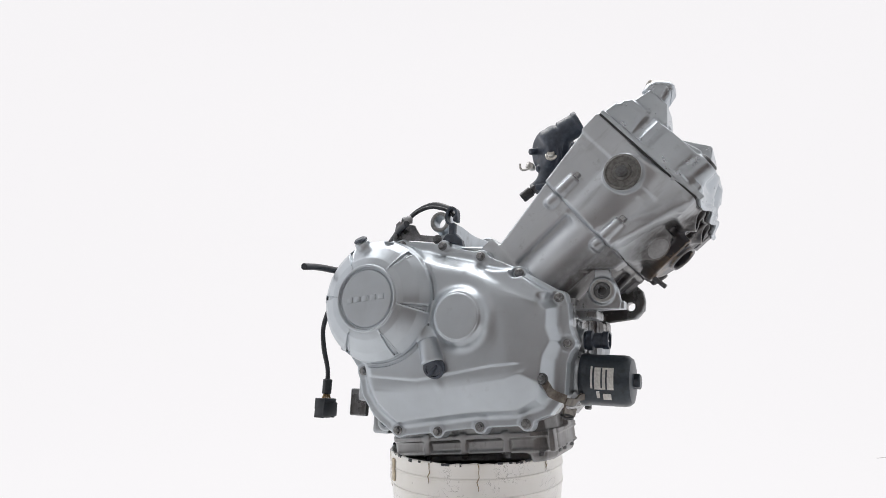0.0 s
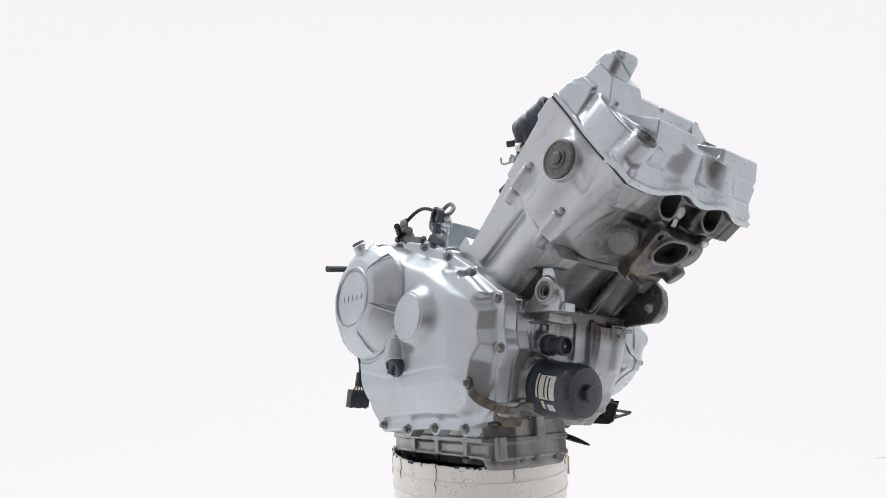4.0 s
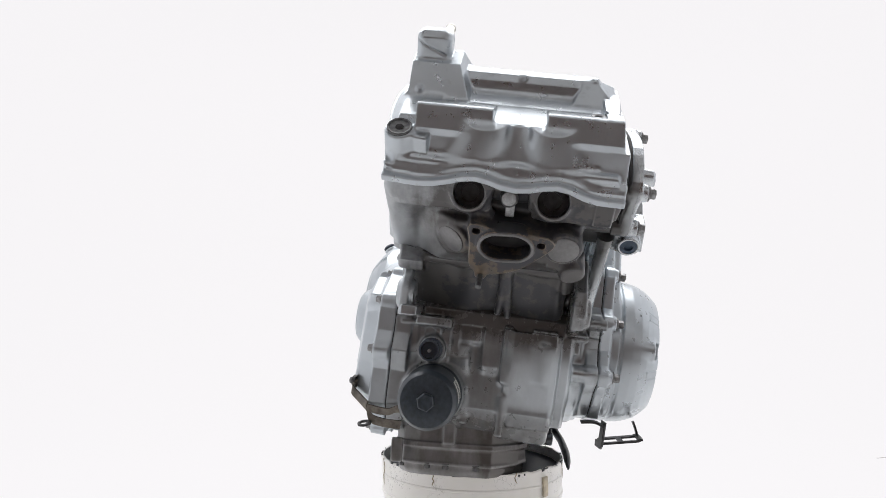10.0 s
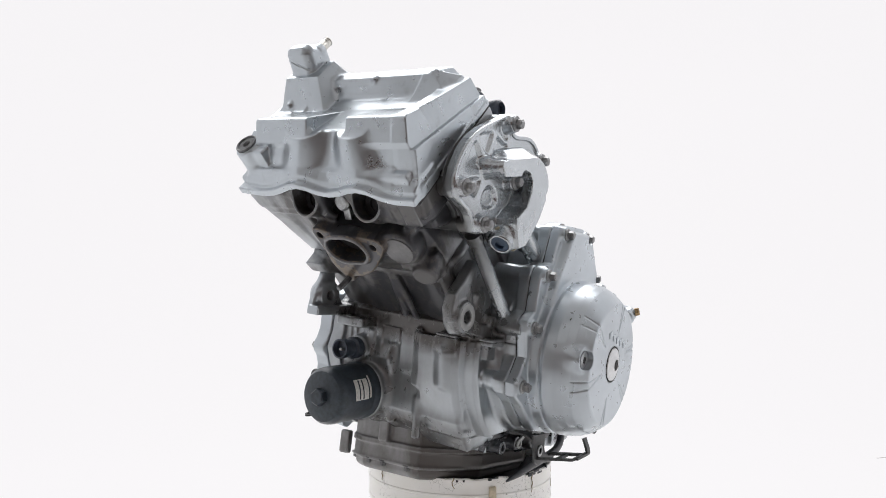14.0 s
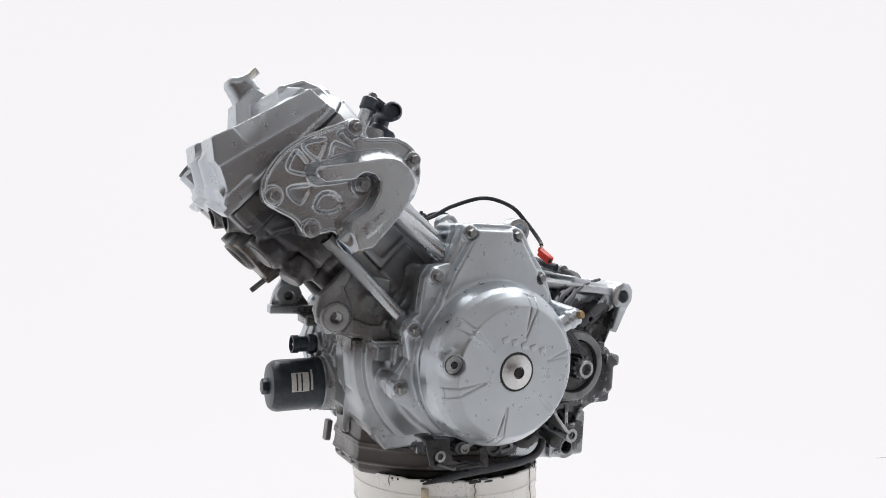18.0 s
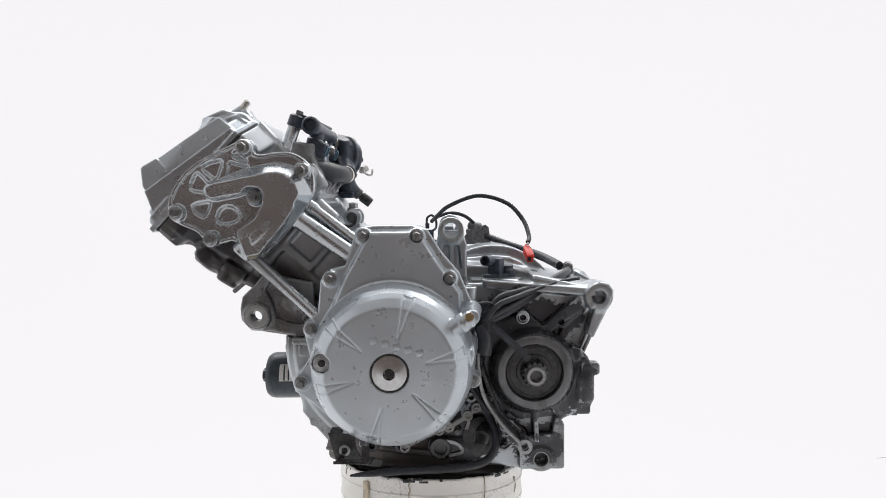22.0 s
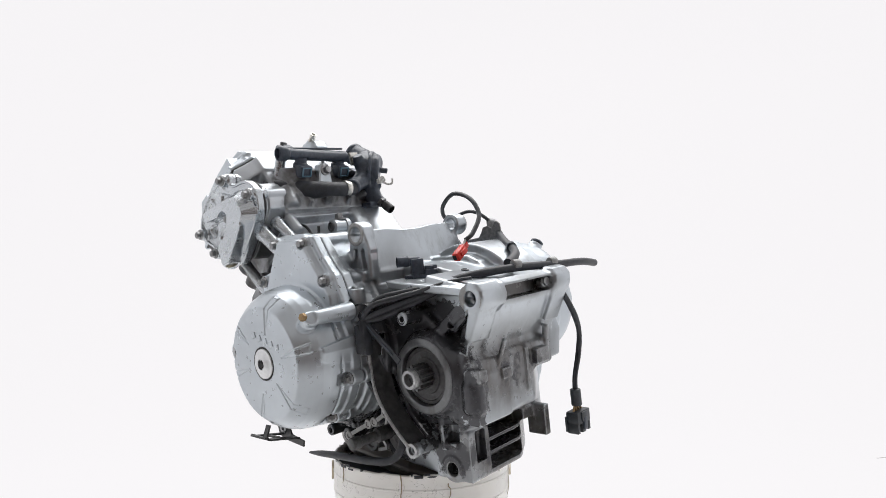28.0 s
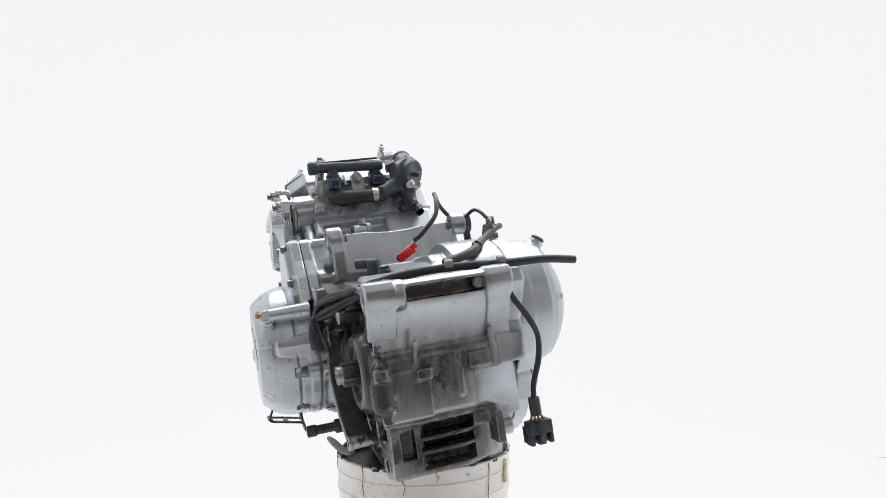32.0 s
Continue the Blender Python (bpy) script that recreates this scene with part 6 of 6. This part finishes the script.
# ---- top: speed sensor, wiring ----
def top_fittings():
    turn_s = Matrix.Rotation(radians(-33), 4, "Z")
    bm = cuboid(-124, 27, 94, 17, 15, 26, 1.5, turn_s)
    cuboid(-128, 25, 84.6, 40, 16, 5, 1, Matrix.Rotation(radians(30), 4, "Z"), bm)
    ob = part("speed_sensor", bm, BLACK, ENGINE, "black speed sensor on the gearbox top")
    sk = lathe((-121, 27, 104), (0.53, 0.85, 0.05), ((5, -6), (5.8, -5), (5.8, 8), (6.8, 9), (6.8, 23), (5.6, 23.3), (5.2, 14)), 20)
    part("socket", sk, BLACK, ob)
    part("cap", lathe((-139, 18, 84), (0, 0, 1), ((9, 0), (9, 8), (8, 9), (8, 13), (6, 14)), 16), BLACK, ob)
    pl = slab([(-158, 22), (-150, 46), (-92, 50), (-88, 20)], "z", 78, 82.5, 0.8)
    part("base", pl, CASE, ob, "flat cast seat")
    for x, y in ((-152, -6), (-164, 8), (-176, -4)):
        part("screw", lathe((x, y, 88), (-0.2, 0, 1), ((5, -8), (5, 0), (3.4, 0.6), (3, -1.5)), 16), DARK_BOLT, ENGINE, "small screw on the gearbox top")
    # right-hand top bracket with hook and clip
    bm = slab([(-130, 113), (-116, 113), (-112, 115), (-92, 114), (-60, 110), (-54, 114), (-60, 119), (-86, 122), (-92, 130), (-95, 136), (-103, 138), (-112, 134), (-117, 142), (-121, 144), (-126, 140)], "y", -148, -145.4, 0.4)
    br = part("wire_bracket", bm, BRACKET, ENGINE, "thin grey steel wire bracket over the clutch cover")
    part("hook", strip([(-112, -148, 134), (-110, -150, 143), (-106, -155, 147), (-101, -158, 143), (-101, -158, 136)], 13, 2.2, (1, 0.1, 0.2)), BRACKET, br)
    part("slot", lathe((-110, -148.2, 128), (0, -1, 0), ((3.6, 0), (3.4, 0.6)), 16), HOLE, br)
    for x, z in ((-122, 119), (-58, 114)):
        bolt(br, (x, -148, z), (0, -1, 0), 4.6, 4.5, DARK_BOLT)
    bm = slab([(-53, 112), (-20, 104), (-22, 112), (-32, 122), (-46, 122)], "y", -147, -137, 1.2)
    cl = part("wire_clip", bm, BLACK, ENGINE, "black plastic wire clip with an open head")
    bm = cuboid(-38, -142, 128, 9, 9, 18, 1.5)
    strip([(-38, -142, 134), (-46, -142, 140), (-46, -142, 152), (-40, -142, 159), (-33, -142, 155), (-32, -142, 146)], 11, 3.2, (0, 1, 0), bm)
    cuboid(-33, -142, 143, 6, 12, 8, 1, None, bm)
    part("clip_head", bm, BLACK, cl)
    # looped lead with the red plug
    part("looped_lead", tube([(-104, -150, 146), (-90, -147, 157), (-72, -145, 162), (-52, -143, 158), (-40, -139, 150)], 2.6, 10, 6), RUBBER, ENGINE, "thin black lead between bracket and clip")
    part("looped_lead", tube([(-40, -138, 150), (-48, -116, 158), (-66, -96, 173), (-106, -76, 187), (-145, -64, 177), (-167, -53, 154), (-173, -30, 132), (-170, -18, 124)], 3.0, 10, 7),
         RUBBER, ENGINE, "thin black lead looping up")
    bm = tube([(-170, -18, 124), (-169, -14, 118)], 1.4, 8, 3)
    part("lead_core", bm, WHITE, ENGINE, "pale bare wire ends")
    m = Matrix.Rotation(radians(62), 4, "X") @ Matrix.Rotation(radians(8), 4, "Y")
    bm = cuboid(-169, -6, 109, 9, 11, 24, 1.4, m)
    cuboid(-169, -17, 117, 6, 7, 8, 1, m, bm)
    cuboid(-174, -7, 110, 3, 6, 14, 0.6, m, bm)
    pb = part("red_plug", bm, RED, ENGINE, "bright red plastic plug")
    part("slot", cuboid(-169, 4.2, 103.6, 5, 6, 3, 0.4, m), HOLE, pb)
    # harness over the gearbox
    part("harness", tube([(-146, 74, 62), (-166, 58, 70), (-196, 34, 80), (-216, 0, 84), (-230, -50, 84), (-240, -110, 80), (-246, -160, 78), (-242, -201, 72)],
                         5, 12, 6, radii=[4, 5, 5.2, 5.2, 5.2, 5.2, 5, 5]), RUBBER, ENGINE, "black sleeved wiring harness across the gearbox")
    for k, (dy, dz, r) in enumerate(((0, 0, 5.0), (7, -6, 4.2), (-6, 5, 4.4), (2, 10, 3.4), (11, 4, 3.4), (4, -12, 4.4), (-4, -6, 4.0))):
        part("wire", tube([(-97 - k, 104 + dy * 0.4, 30), (-104 - k, 104 + dy * 0.5, 44 + dz * 0.3), (-122, 94 + dy, 56 + dz), (-146, 76 + dy, 63 + dz * 0.8),
                           (-170, 56 + dy * 0.5, 70 + dz * 0.4), (-194, 36, 77)], r, 10, 6), RUBBER, ENGINE, "thin black wire of the harness")
    part("wire", tube([(-150, 82, 66), (-176, 66, 74), (-204, 54, 80), (-226, 44, 82)], 2.2, 8, 6), RUBBER, ENGINE, "thin black wire of the harness")
    part("wire", tube([(-92, 108, 20), (-86, 104, -4), (-84, 96, -30), (-94, 90, -50), (-112, 88, -74)], 3.4, 10, 6), RUBBER, ENGINE, "thin black wire of the harness")
    for x, y, z in ((-132, 86, 66), (-228, -40, 88), (-238, -104, 84)):
        part("tape", lathe((x, y, z), (-0.7, -0.7, 0.2) if y > 0 else (-0.25, -1, 0), ((6.0, -5), (6.4, -4), (6.4, 4), (6.0, 5)), 14), DISC if y < 0 else RUBBER, ENGINE,
             "grey tape band" if y < 0 else "black tape band")
    part("side_lead", tube([(-216, -40, 90), (-196, -84, 100), (-150, -122, 116), (-112, -158, 130), (-95, -172, 133)], 5, 10, 6, radii=[6, 6, 5, 4.5, 4.5]), RUBBER, ENGINE,
         "grey-black lead with a cut end")
    part("cable_tie", lathe((-178, -100, 107), (0.7, -0.6, 0.25), ((7.2, -3), (7.2, 3), (5.8, 3), (5.8, -3)), 16, cap=(False, False)), BLACK, ENGINE, "black cable tie")
    part("hanging_lead", tube([(-238, -100, 66), (-250, -106, 40), (-252, -122, 12), (-250, -132, -12), (-247, -130, -40), (-245, -120, -68), (-245, -117, -88)], 4.6, 10, 6,
                              radii=[3.8, 3.6, 4.0, 3.4, 3.8, 3.4, 3.6]), RUBBER, ENGINE, "black sleeved lead hanging behind the engine")
    part("sleeve", lathe((-245, -117, -84), (0, -0.02, -1), ((5.5, 0), (7, 1), (7, 21), (6, 22)), 16), PLUG, ENGINE, "blue-black sleeve over the plug")
    bm = cuboid(-245, -118, -120, 18, 30, 16, 1.5)
    for k, w in ((-12.5, 5), (12.5, 5), (0, 9)):
        cuboid(-245, -118 + k, -133, 16, w, 14, 0.8, None, bm)
    cuboid(-236.5, -118, -128, 3, 34, 20, 0.8, None, bm)
    cuboid(-254.5, -118, -119, 3, 14, 12, 0.8, None, bm)
    cb = part("connector", bm, PLUG, ENGINE, "blue-black plug with an open socket on a hanging lead")
    part("latch", cuboid(-255, -118, -128, 3, 7, 16, 0.6), BLACK, cb)
    for k in (-10, -3, 4, 11):
        part("wire", tube([(-245, -117 + k * 0.4, -104), (-245, -118 + k, -114)], 1.5, 8, 3), BRASS, cb, "thin yellowish wire")
    part("boss_bolt", hexes((-249, -66, 64), (-1, 0, 0), 6, 4), BOLT, ENGINE)


top_fittings()


def motions():
    def turn(m, a):
        return Matrix.Rotation(radians(a), 4, "Z") @ m
    walk(ENGINE, [(t, turn(ENGINE_AT, a)) for t, a in TURN])
    walk(BUCKET, [(t, turn(BUCKET_AT, a)) for t, a in TURN])


motions()
